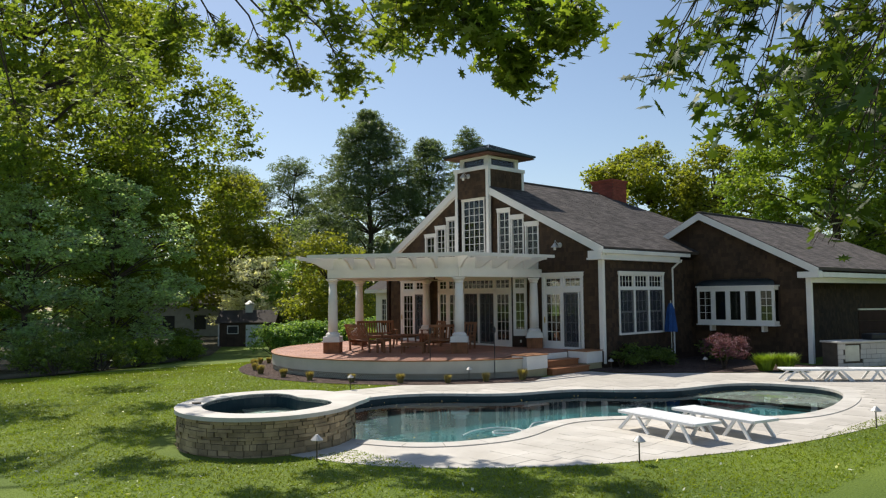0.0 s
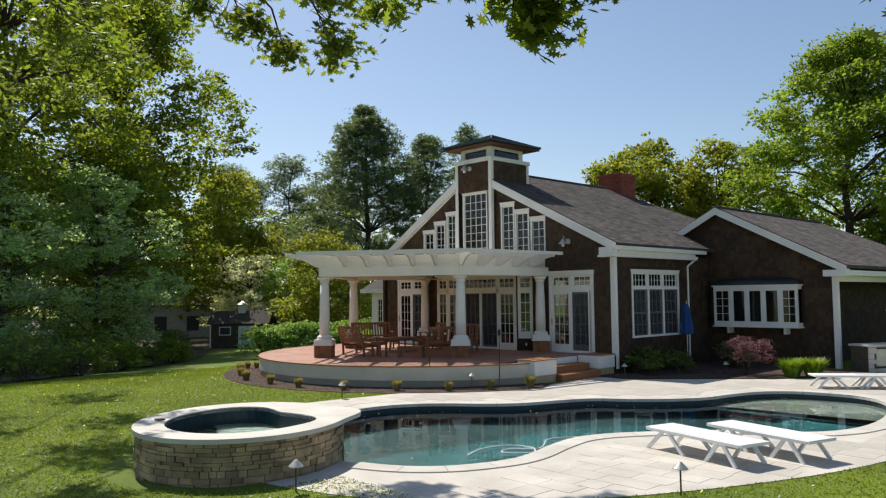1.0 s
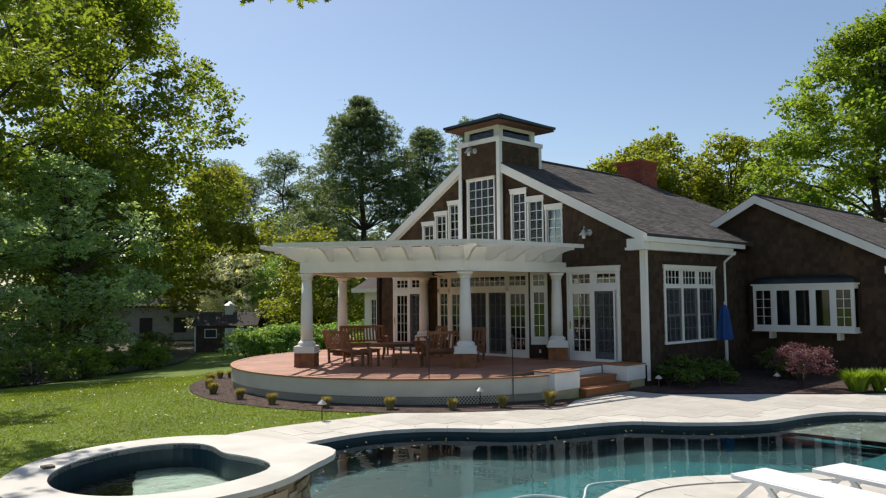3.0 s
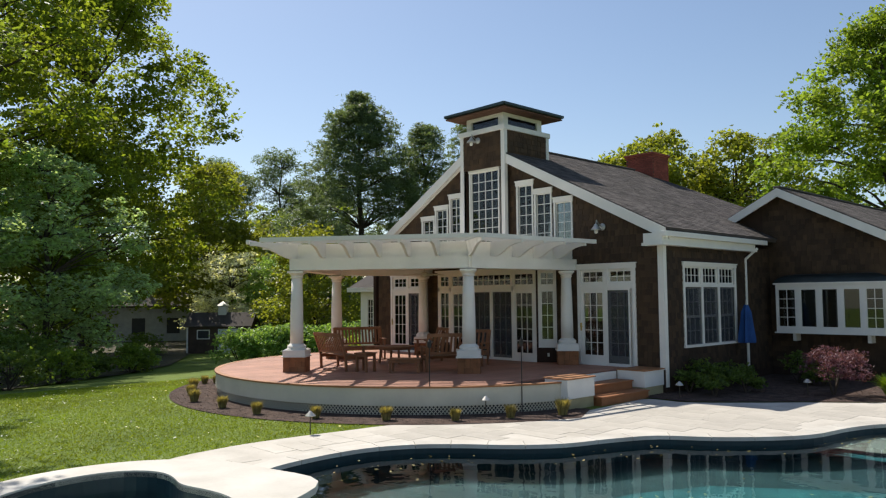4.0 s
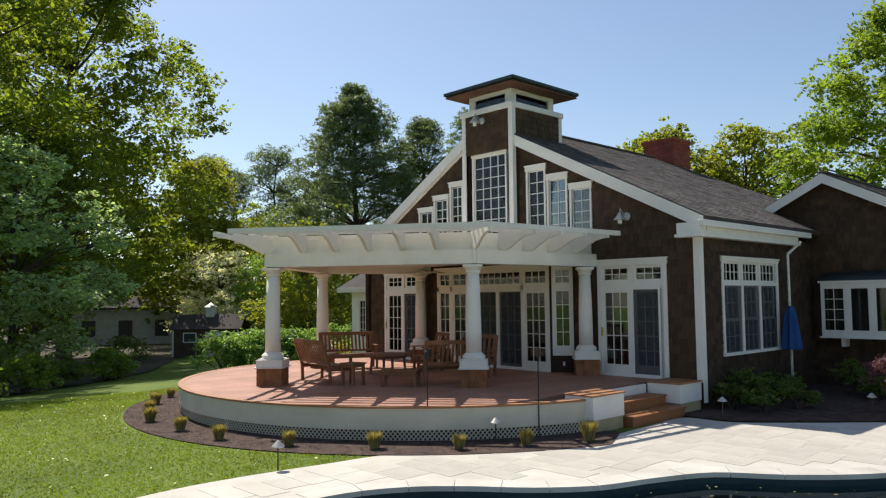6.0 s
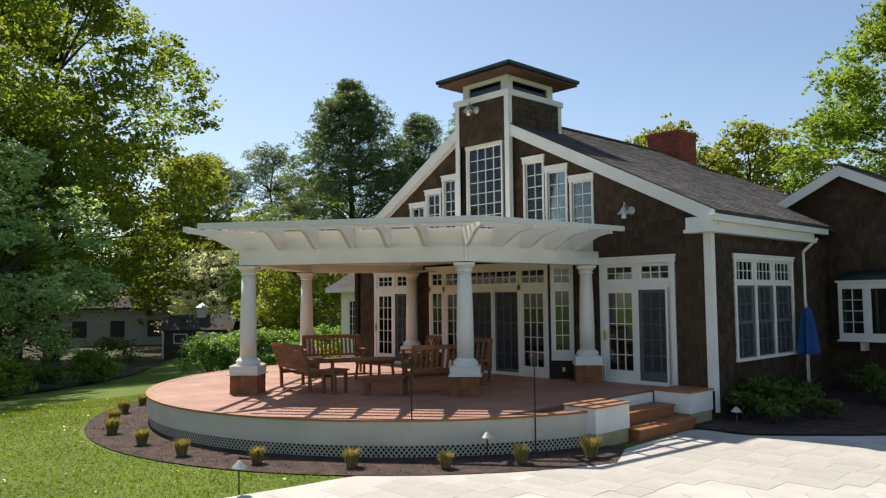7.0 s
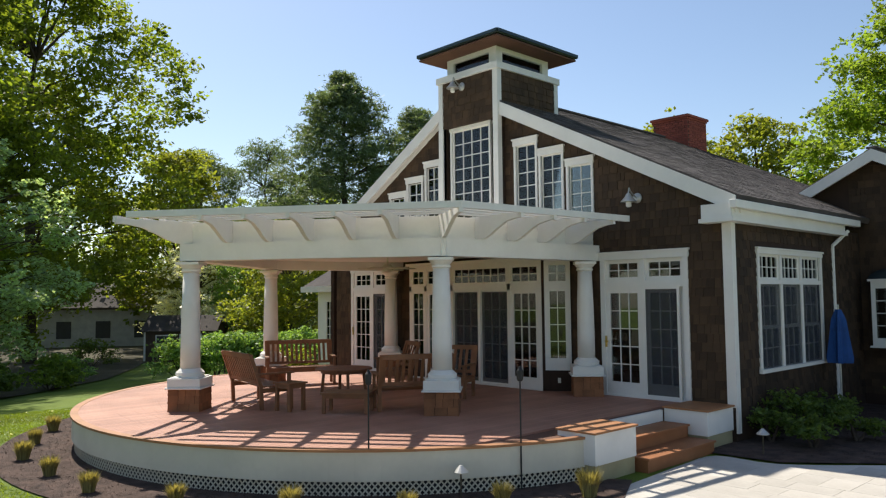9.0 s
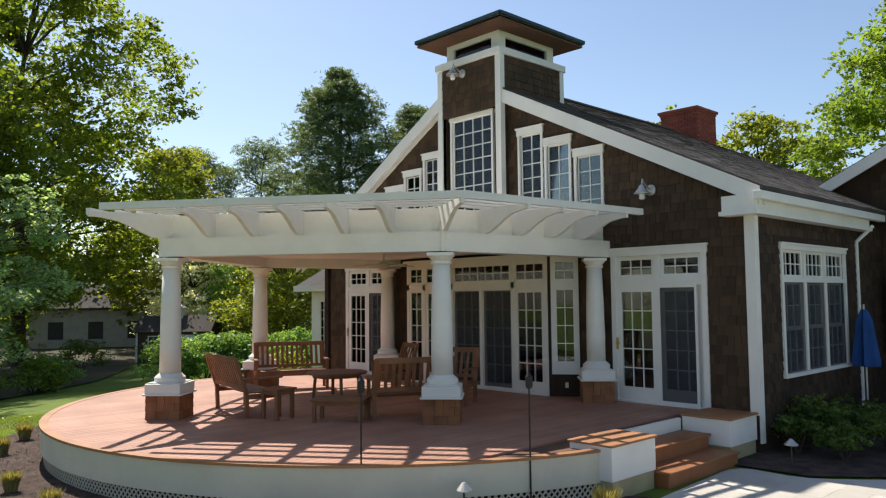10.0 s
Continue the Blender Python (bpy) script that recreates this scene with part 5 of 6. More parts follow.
torch(pose(-1.62, -6.65, 0), 1.45)
torch(pose(-0.42, -5.01, 0), 1.45)
torch(pose(-12.6, -3.0, ground_z(-12.6, -3)), 1.1)

umb = thing("umbrella", "closed blue canvas umbrella on a stand by the wall", "umbrella", pose(0.52, 4.0, 0))
bm = bmesh.new()
rod(bm, (0, 0, 0), (0, 0, 2.35), 0.02)
part("pole", bm, STEEL, umb)
bm = bmesh.new()
n = 18
rings = []
for z, r0, wob in ((1.15, 0.2, 0.06), (1.25, 0.21, 0.06), (1.7, 0.16, 0.04), (2.05, 0.12, 0.03), (2.25, 0.05, 0.01)):
    rings.append([bm.verts.new(((r0 + wob * math.cos(5 * 2 * math.pi * i / n)) * math.cos(2 * math.pi * i / n), (r0 + wob * math.cos(5 * 2 * math.pi * i / n)) * math.sin(2 * math.pi * i / n), z)) for i in range(n)])
for lo, hi in zip(rings, rings[1:]):
    for i in range(n):
        bm.faces.new((lo[i], lo[(i + 1) % n], hi[(i + 1) % n], hi[i]))
bm.faces.new(rings[0][::-1])
bm.faces.new(rings[-1])
part("canopy", bm, BLUE, umb, "folded blue canvas")
bm = bmesh.new()
lathe(bm, [(0.25, 0.0), (0.25, 0.05), (0.06, 0.09), (0.05, 0.3)], 18)
part("base", bm, BLACK, umb)

bbq = thing("outdoor_counter", "stone outdoor kitchen counter with a pale top", "counter", pose(5.39, 5.81, 0, 0, 0, 62))
part("body", B(((0, -0.7, -0.05), (4.6, 0.0, 0.84))), MORTAR, bbq)
r = random.Random(21)
z = 0.0
while z < 0.82:
    h = min(r.uniform(0.12, 0.2), 0.84 - z)
    x = 0.0
    while x < 4.6:
        w = min(r.uniform(0.2, 0.45), 4.6 - x)
        if not (0.25 < x + w / 2 < 0.95 and 0.2 < z + h / 2 < 0.75):
            part("stone", B(((x + 0.006, -0.73, z + 0.006), (x + w - 0.006, -0.69, z + h - 0.006))), COPING, bbq)
        x += w
    z += h
part("counter_top", B(((-0.06, -0.78, 0.84), (4.7, 0.05, 0.9)), bevel=0.01), COPING, bbq)
part("access_door", B(((0.3, -0.735, 0.2), (0.9, -0.7, 0.75)), bevel=0.006), STEEL, bbq)
part("grill", B(((1.6, -0.6, 0.9), (2.4, -0.1, 1.12)), bevel=0.05), BLACK, bbq)
fence = thing("porch_fence", "dark board fence under the porch eave", "fence", pose(5.41, 9.55, 0, 0, 0, 50))
for i in range(4):
    part("board", B(((0, 0, 0.3 + i * 0.4), (5.0, 0.03, 0.68 + i * 0.4))), SHINGLE_BACK, fence)
part("rail", B(((0, -0.03, 1.9), (5.0, 0.06, 1.96))), STEEL, fence)


# ---- beds and low plants ----
def loop_bed(name, loop, z, label):
    bm = sheet([loop], z)
    ob = part(name, bm, MULCH)
    tagged(ob, label, "flower bed", kind="structure")
    return ob


bed = ccw(arc(7.35, 168, 342, 50) + [(0.35, -3.55)] + arc(5.9, 345, 168, 50))
loop_bed("mulch_bed", bed, 0.02, "dark brown bark mulch bed round the deck")
HB = [(0.16, -1.12), (1.34, -1.09), (2.48, -0.13), (3.38, 0.76), (4.49, 1.69), (5.59, 3.12), (6.67, 5.59), (5.33, 6.22), (5.12, 5.49), (-0.41, 6.97), (-0.18, 0.1)]
loop_bed("mulch_bed", ccw(HB), 0.03, "dark mulch bed along the house wall")
cl = [c for c in np.stack([RNG.uniform(-14, 6.2, 60000), RNG.uniform(-10, 7, 60000), np.full(60000, 0.035)], axis=1)]
cl = np.array([c for c in cl if (inside((c[0], c[1]), bed) or inside((c[0], c[1]), HB))])
chips = foliage("bark_chips", cl, 0.05, MULCH, None, LEAF_NEEDLE, 1.5)
tagged(chips, "loose dark bark chips in the beds", "bark", kind="stuff")


def blades(name, n, h, spread, mat, parent, droop=0.5, w=0.012):
    """A tuft of bent grass blades."""
    verts, faces = [], []
    for _ in range(n):
        a, rr = RNG.uniform(0, 6.28), RNG.uniform(0, 0.35) * spread
        x, y = rr * math.cos(a), rr * math.sin(a)
        a2 = a + RNG.normal() * 0.5
        hh = h * RNG.uniform(0.6, 1.1)
        dx, dy = math.cos(a2) * spread * droop * RNG.uniform(0.4, 1.2), math.sin(a2) * spread * droop * RNG.uniform(0.4, 1.2)
        sx, sy = -math.sin(a2) * w, math.cos(a2) * w
        k = len(verts)
        verts += [(x - sx, y - sy, -0.02), (x + sx, y + sy, -0.02), (x + dx * 0.4 - sx, y + dy * 0.4 - sy, hh * 0.65), (x + dx * 0.4 + sx, y + dy * 0.4 + sy, hh * 0.65), (x + dx, y + dy, hh)]
        faces += [(k, k + 1, k + 3, k + 2), (k + 2, k + 3, k + 4)]
    return tagged(mesh_object(name, verts, faces, mat, parent), kind="stuff")


tufts = []
for v in range(3):
    t_ob = thing("grass_tuft", "small yellow-green ornamental grass tuft in mulch", "ornamental grass", pose(0, 0, 0), "grass tufts round the deck")
    blades("foliage", 520, 0.26, 0.2, STRAW, t_ob, 0.55, 0.006)
    tufts.append(t_ob)
r = random.Random(4)
spots = [(DC[0] + rr * math.cos(radians(a)), DC[1] + rr * math.sin(radians(a))) for a, rr in
         [(178, 6.80), (186, 6.90), (194, 6.80), (203, 6.95), (213, 6.80), (223, 6.90), (234, 6.85), (246, 6.80), (258, 6.90), (271, 6.80), (283, 6.90), (296, 6.85), (309, 6.80), (321, 6.90), (331, 6.80), (341, 6.85), (222, 6.60), (200, 6.60)]]
for i, (x, y) in enumerate(spots):
    m = pose(x + r.uniform(-0.1, 0.1), y + r.uniform(-0.1, 0.1), 0.02, 0, 0, r.uniform(0, 360)) @ Matrix.Scale(r.uniform(0.9, 1.45), 4)
    if i < 3:
        tufts[i].matrix_basis = m
    else:
        s = m.to_scale().x
        o = copy_thing(tufts[i % 3], pose(x, y, 0.02, 0, 0, r.uniform(0, 360)))
        o.scale = (s, s, s)


def shrub(name, label, x, y, clumps, n, size, mat, category="shrub", shape=LEAF_OVAL, trunk=True, group="", z=None, flat=0.4):
    z = ground_z(x, y) if z is None else z
    ob = thing(name, label, category, pose(x, y, z), group)
    foliage("leaves", clump_points(clumps, n), size, mat, ob, shape, flat)
    if trunk:
        bm = bmesh.new()
        bm.free()
        for c in clumps[:6]:
            bm = bmesh.new()
            rod(bm, (0, 0, -0.05), (c[0] * 0.8, c[1] * 0.8, c[2]), 0.03, 0.01, 6)
            part("stem", bm, BARK, ob)
    return ob


def ball(n, rx, rz, zc, cr, seed):
    """Clumps spread over an uneven dome."""
    r = random.Random(seed)
    out = []
    for _ in range(n):
        a, u = r.uniform(0, 6.28), r.uniform(-0.35, 1)
        k = math.sqrt(max(0, 1 - u * u)) * r.uniform(0.55, 1.0)
        out.append((rx * k * math.cos(a), rx * k * math.sin(a), zc + rz * u * r.uniform(0.7, 1.0), cr * r.uniform(0.7, 1.3), cr * 0.7 * r.uniform(0.7, 1.2)))
    return out


shrub("japanese_maple", "low purple-red laceleaf maple in the mulch bed", 3.4, 2.42, ball(22, 0.75, 0.45, 0.75, 0.26, 1), 5200, 0.08, RED_LEAF, "shrub", LEAF_NEEDLE)
lily = thing("day_lilies", "bright lime green clump of strap-leaved lilies", "perennial", pose(4.76, 2.62, 0.03))
blades("foliage", 900, 0.55, 0.55, LIME_LEAF, lily, 0.7, 0.016)
lily2 = copy_thing(lily, pose(5.2, 3.06, 0.03, 0, 0, 80))
for i, (x, y, s) in enumerate(((0.55, 0.5, 0.45), (0.6, 1.4, 0.55), (0.75, 2.3, 0.5), (0.65, 3.2, 0.5), (1.3, 0.4, 0.38), (1.6, 1.5, 0.42), (1.7, 4.6, 0.55), (2.5, 4.4, 0.5))):
    shrub("shrub", "dark green low shrub in the shaded bed", x, y, ball(9, s * 0.8, s * 0.7, s * 0.65, s * 0.45, 30 + i), 1500, 0.075, DARK_BUSH, group="shrubs along the house wall", z=0.03)


# ---- shed, hedge, far house ----
sz = ground_z(-43, 7)
shed = thing("shed", "small dark garden shed with a pale blue door and roof vent", "shed", pose(-43.1, 7.1, sz - 0.1, 0, 0, 47))
SW, SD, SH = 4.6, 2.6, 2.1
part("wall", B(((0, 0, 0), (SW, 0.1, SH)), ((0, SD - 0.1, 0), (SW, SD, SH)), ((0, 0.1, 0), (0.1, SD - 0.1, SH)), ((SW - 0.1, 0.1, 0), (SW, SD - 0.1, SH))), SHED_WALL, shed)
part("corner_trim", B(((-0.02, -0.03, 0), (0.1, 0.0, SH)), ((SW - 0.1, -0.03, 0), (SW + 0.02, 0.0, SH))), WHITE, shed)
bm = bmesh.new()
slab(bm, [(-0.2, -0.2, SH), (SW + 0.2, -0.2, SH), (SW + 0.2, SD / 2, SH + 1.0), (-0.2, SD / 2, SH + 1.0)], 0.08)
slab(bm, [(-0.2, SD + 0.2, SH), (SW + 0.2, SD + 0.2, SH), (SW + 0.2, SD / 2, SH + 1.0), (-0.2, SD / 2, SH + 1.0)], 0.08)
part("roof", bm, ROOF, shed)
bm = bmesh.new()
for x in (0.02, SW - 0.1):
    vs = [bm.verts.new(v) for v in ((x, 0, SH), (x, SD, SH), (x, SD / 2, SH + 0.92), (x + 0.08, 0, SH), (x + 0.08, SD, SH), (x + 0.08, SD / 2, SH + 0.92))]
    for f in ((0, 1, 2), (5, 4, 3), (0, 3, 4, 1), (1, 4, 5, 2), (2, 5, 3, 0)):
        bm.faces.new([vs[i] for i in f])
part("gable", bm, SHED_WALL, shed)
sd = part("door", B(((2.3, -0.04, 0.05), (3.75, 0.0, 1.9))), SHED_DOOR, shed, "pale blue double door")
part("handle", B(((2.95, -0.07, 0.95), (3.0, -0.04, 1.1))), BLACK, sd)
sw_ = part("window_frame", B(((0.75, -0.04, 1.15), (1.7, -0.0, 1.22)), ((0.75, -0.04, 1.78), (1.7, 0.0, 1.85)), ((0.75, -0.04, 1.22), (0.82, 0.0, 1.78)), ((1.63, -0.04, 1.22), (1.7, 0.0, 1.78))), WHITE, shed)
part("window_pane", B(((0.82, -0.02, 1.22), (1.63, -0.01, 1.78))), SCREEN, shed)
vent = part("cupola", B(((2.0, SD / 2 - 0.3, SH + 0.7), (2.6, SD / 2 + 0.3, SH + 1.5))), WHITE, shed, "white roof cupola")
bm = bmesh.new()
for a, b in (((1.9, 0.9), (2.7, 0.9)), ((2.7, 0.9), (2.7, 1.7)), ((2.7, 1.7), (1.9, 1.7)), ((1.9, 1.7), (1.9, 0.9))):
    slab(bm, [(*a, SH + 1.5), (*b, SH + 1.5), (2.3, 1.3, SH + 1.85)], 0.03)
part("cupola_roof", bm, STEEL, vent)

hn = thing("neighbour_house", "grey house far off behind the trees", "house", pose(-66, 7, ground_z(-66, 7) - 0.5, 0, 0, 60))
part("wall", B(((0, 0, 0), (14, 8, 4.0))), SIDING, hn)
bm = bmesh.new()
slab(bm, [(-0.5, -0.5, 4.0), (14.5, -0.5, 4.0), (14.5, 4, 6.6), (-0.5, 4, 6.6)], 0.2)
slab(bm, [(-0.5, 8.5, 4.0), (14.5, 8.5, 4.0), (14.5, 4, 6.6), (-0.5, 4, 6.6)], 0.2)
part("roof", bm, ROOF, hn)
for i in range(4):
    part("window", B(((1.5 + i * 3.2, -0.05, 1.3), (2.7 + i * 3.2, 0.0, 2.8))), SCREEN, hn)

for i in range(6):
    f = i / 5
    x, y = -24.4 + 4.3 * f, 1.3 + 4.5 * f
    shrub("hedge_bush", "rounded light green hedge bush behind the deck", x, y, ball(26, 1.2, 1.05, 0.85, 0.5, 50 + i), 6500, 0.13, BUSH_LEAF, "hedge", group="hedge behind the deck")
shrub("shrub", "low flowering shrub with reddish buds beside the house", -13.6, -0.3, ball(14, 0.7, 0.5, 0.6, 0.35, 77), 2400, 0.09, YELLOW_LEAF)


# ---- trees ----
def limbs(bm, clumps, trunk_top, r0, seed, base=(0, 0, 0)):
    """A tapered, slightly bent trunk with limbs out to the clumps."""
    r = random.Random(seed)
    pts = [Vector(base)]
    n = 6
    for i in range(1, n + 1):
        pts.append(Vector((base[0] + r.uniform(-0.12, 0.12) * i * 0.5, base[1] + r.uniform(-0.12, 0.12) * i * 0.5, base[2] + trunk_top * i / n)))
    for i in range(n):
        rod(bm, pts[i], pts[i + 1], r0 * (1 - 0.12 * i) * (1.25 if i == 0 else 1), r0 * (1 - 0.12 * (i + 1)), 10)
    for c in clumps:
        q = Vector(c[:3])
        k = min(range(1, n + 1), key=lambda j: abs(pts[j].z - (q.z - 0.45 * (Vector((q.x, q.y)) - Vector((pts[j].x, pts[j].y))).length)))
        p = pts[k]
        mid_ = p.lerp(q, 0.5) + Vector((r.uniform(-0.3, 0.3), r.uniform(-0.3, 0.3), 0.08 * (q - p).length))
        rr = max(0.02, r0 * 0.28)
        rod(bm, p, mid_, rr, rr * 0.6, 6)
        rod(bm, mid_, q, rr * 0.6, rr * 0.2, 5)


def broad_clumps(n, rx, z0, z1, cr, seed, lean=(0, 0)):
    r = random.Random(seed)
    out = []
    for _ in range(n):
        u = r.uniform(0, 1)
        prof = math.sin(math.pi * (0.12 + 0.83 * u)) ** 0.7
        a = r.uniform(0, 6.28)
        k = rx * prof * math.sqrt(r.uniform(0.15, 1.0))
        out.append((k * math.cos(a) + lean[0] * u, k * math.sin(a) + lean[1] * u, z0 + (z1 - z0) * u, cr * r.uniform(0.5, 1.35), cr * r.uniform(0.4, 0.95)))
    return out


def pine_clumps(n, rx, z0, z1, cr, seed, power=0.8, flat=0.3):
    """Whorled branches: longest low down, in flat plates."""
    r = random.Random(seed)
    out = []
    for _ in range(n):
        u = r.uniform(0, 1) ** 1.1
        k = rx * ((1 - u) ** power) * r.uniform(0.25, 1.0) + 0.15
        a = r.uniform(0, 6.28)
        out.append((k * math.cos(a), k * math.sin(a), z0 + (z1 - z0) * u, cr * r.uniform(0.6, 1.3), cr * flat * r.uniform(0.7, 1.3)))
    return out


def tree(name, label, x, y, clumps, n, size, mat, trunk_h, r0, seed, shape=LEAF_KITE, group="", flat=0.4, base_z=None):
    z = ground_z(x, y) if base_z is None else base_z
    ob = thing(name, label, "tree", pose(x, y, z - 0.1), group)
    bm = bmesh.new()
    limbs(bm, clumps[:70], trunk_h, r0, seed)
    part("trunk", bm, BARK, ob)
    foliage("crown", clump_points(clumps, n), size, mat, ob, shape, flat)
    return ob


W = "trees at the edge of the lawn"
tree("oak_tree", "tall spring-green oak at the wood's edge", -47.9, 1.5, broad_clumps(190, 10.0, 4, 28.1, 1.8, 1), 90000, 0.33, OAK_LEAF, 20, 0.45, 1, group=W)
tree("oak_tree", "tall yellow-green oak at the wood's edge", -35.1, -9.7, broad_clumps(150, 8.5, 6, 27.7, 1.6, 2), 44000, 0.3, OAK_LEAF, 20, 0.42, 2, group=W)
tree("spruce_tree", "silvery blue-green layered tree at the lawn's edge", -29.6, -6.4, broad_clumps(130, 4.6, 0.8, 10.8, 0.9, 5), 26000, 0.2, BLUE_LEAF, 10, 0.18, 5, LEAF_KITE, W, 1.0)
tree("spruce_tree", "silvery layered tree deep in shade", -26.1, -11.8, broad_clumps(100, 4.0, 0.8, 9.2, 0.9, 6), 18000, 0.2, BLUE_LEAF, 9, 0.16, 6, LEAF_KITE, W, 1.0)
tree("maple_tree", "bright yellow-green young maple among pines", -54.7, 14.3, broad_clumps(80, 5, 4, 16.2, 1.5, 7), 24000, 0.34, YELLOW_LEAF, 11, 0.25, 7, group=W)
tree("maple_tree", "green maple in the shade of the wood", -36, -3.6, broad_clumps(80, 5, 2, 13.5, 1.5, 8), 22000, 0.26, OAK_LEAF, 10, 0.22, 8, group=W)
tree("maple_tree", "green maple at the dark edge of the wood", -30.2, -14.3, broad_clumps(90, 6, 2, 17.4, 1.6, 9), 28000, 0.26, MID_LEAF, 13, 0.3, 9, group=W)
tree("pine_tree", "big soft white pine behind the house", -45.4, 24.8, pine_clumps(900, 11, 1, 22.9, 0.95, 10, 0.62, 0.6), 120000, 0.36, PINE_LEAF, 21, 0.4, 10, LEAF_NEEDLE, W)
tree("pine_tree", "white pine behind the gable", -43.2, 30.9, pine_clumps(560, 8.0, 1, 20.5, 0.9, 11, 0.6, 0.6), 66000, 0.34, PINE_LEAF, 19, 0.35, 11, LEAF_NEEDLE, W)
tree("pine_tree", "white pine behind the tower", -48.9, 42.6, pine_clumps(420, 6.5, 2, 24.3, 0.85, 12, 0.6, 0.7), 32000, 0.36, PINE_LEAF, 21, 0.35, 12, LEAF_NEEDLE, W)
for i, (x, y, h, r_) in enumerate(((-82.3, 38.8, 25.1, 4.6), (-87.4, 32.3, 23.6, 4.8), (-77.1, 43.8, 20.5, 4.2))):
    tree("pine_tree", "round-topped pitch pine far behind the lawn", x, y, broad_clumps(90, r_, h * 0.42, h, 1.5, 20 + i), 34000, 0.42, PINE_LEAF, h * 0.9, 0.3, 20 + i, LEAF_NEEDLE, W)
tree("maple_tree", "broad round yellow-green tree behind the chimney", -32.2, 56.4, broad_clumps(120, 8.2, 4, 21.2, 1.8, 30), 42000, 0.42, YELLOW_LEAF, 14, 0.4, 30, group=W)
tree("maple_tree", "round yellow-green tree behind the roof", -25.1, 58.3, broad_clumps(100, 6.5, 4, 19.4, 1.8, 31), 28000, 0.42, YELLOW_LEAF, 13, 0.4, 31, group=W)
tree("maple_tree", "large bright green tree behind the wing", -4.1, 34.8, broad_clumps(230, 7.0, 1, 19.6, 1.4, 32), 90000, 0.27, MID_LEAF, 15, 0.4, 32, group=W)
tree("maple_tree", "large bright green tree beside the wing", 5, 35.5, broad_clumps(170, 6.5, 1, 17.6, 1.5, 33), 44000, 0.28, MID_LEAF, 12, 0.35, 33, group=W)
tree("dogwood_tree", "white-flowering dogwood behind the wing", 6.4, 25.4, broad_clumps(60, 3.2, 1.5, 9.6, 0.9, 34), 12000, 0.2, BLOSSOM, 6, 0.15, 34, group=W)
tree("ash_tree", "thin half-bare tree behind the roof", -35.1, 33.3, broad_clumps(40, 3.4, 6, 17.7, 0.6, 35), 3000, 0.25, DARK_LEAF, 14, 0.14, 35, group=W)
tree("cherry_tree", "white blossoming small tree by the shed", -46.5, 12.5, broad_clumps(70, 3.8, 1.0, 7.6, 1.0, 36), 11000, 0.22, BLOSSOM, 5, 0.14, 36, group=W)
tree("cherry_tree", "pale green small tree by the shed", -43.5, 14.8, broad_clumps(60, 3.4, 0.6, 6.9, 1.0, 37), 14000, 0.22, BUSH_LEAF, 5, 0.14, 37, group=W)
tree("witch_hazel", "yellow-green spreading shrub tree behind the hedge", -37, 14.2, broad_clumps(100, 4.6, 0.6, 8.8, 1.1, 38), 22000, 0.22, YELLOW_LEAF, 5, 0.14, 38, group=W)
tree("holly_tree", "dark narrow evergreen by the hedge", -49, 20.5, pine_clumps(70, 2.0, 0.5, 8.6, 0.8, 39), 14000, 0.22, DARK_LEAF, 7, 0.15, 39, group=W)

# shrubs in the shade at the wood's edge
for i, (x, y, s, mt) in enumerate(((-19, -10.5, 1.0, DARK_BUSH), (-21.5, -8, 0.9, MID_LEAF), (-24.5, -6, 0.8, DARK_BUSH), (-27, -3.2, 0.9, MID_LEAF), (-31, -1.4, 0.9, BUSH_LEAF), (-17, -13, 1.2, DARK_BUSH),
                                   (-23, -9.5, 1.5, DARK_BUSH), (-28, -8, 1.6, MID_LEAF), (-42, 3.5, 1.2, DARK_BUSH))):
    shrub("shrub", "dark understorey shrub at the wood's edge", x, y, ball(16, s * 1.2, s * 0.8, s * 0.6, s * 0.5, 90 + i), 2600, 0.14, mt, group="shrubs at the wood's edge")

# far woods all round; those behind the camera are unseen, added for reflections
woods = []
tb = bmesh.new()
r = random.Random(44)
for i in range(150):
    a = r.uniform(0, 2 * math.pi)
    d = r.uniform(95, 150)
    if i < 70:
        a, d = radians(r.uniform(124, 178)), r.uniform(72, 135)
    elif i < 88:
        a, d = radians(r.uniform(88, 124)), r.uniform(85, 120)
    x, y = 5 + d * math.cos(a), -12 + d * math.sin(a)
    h = r.uniform(11, 17)
    z = ground_z(x, y)
    rod(tb, (x, y, z), (x, y, z + h * 0.85), 0.22, 0.06, 6)
    for _ in range(9):
        u = r.uniform(0.12, 1)
        k = 3.6 * (1 - 0.6 * u) * r.uniform(0.2, 1)
        b = r.uniform(0, 6.28)
        woods.append((x + k * math.cos(b), y + k * math.sin(b), z + h * u, 2.0 * r.uniform(0.7, 1.3), 1.3 * r.uniform(0.7, 1.3)))
wt = part("woods_trunks", tb, BARK)
tagged(wt, "grey trunks of the woods round the garden", "woods", kind="stuff")
wl = foliage("woods_leaves", clump_points(woods, 120000), 0.55, DARK_LEAF)
tagged(wl, "dense green far woods", "woods", kind="stuff")
bm = bmesh.new()
loop = [(-16, -14), (-20, -9.5), (-25, -4.5), (-31, 0.5), (-44, 8), (-120, 60), (-190, 20), (-190, -80), (-60, -80), (-20, -40), (-14, -22)]
vs = [bm.verts.new((x, y, 0)) for x, y in loop]
bm.faces.new(vs)
bmesh.ops.triangulate(bm, faces=bm.faces[:])
for _ in range(4):
    bmesh.ops.subdivide_edges(bm, edges=[e for e in bm.edges if e.calc_length() > 4], cuts=1)
    bmesh.ops.triangulate(bm, faces=bm.faces[:])
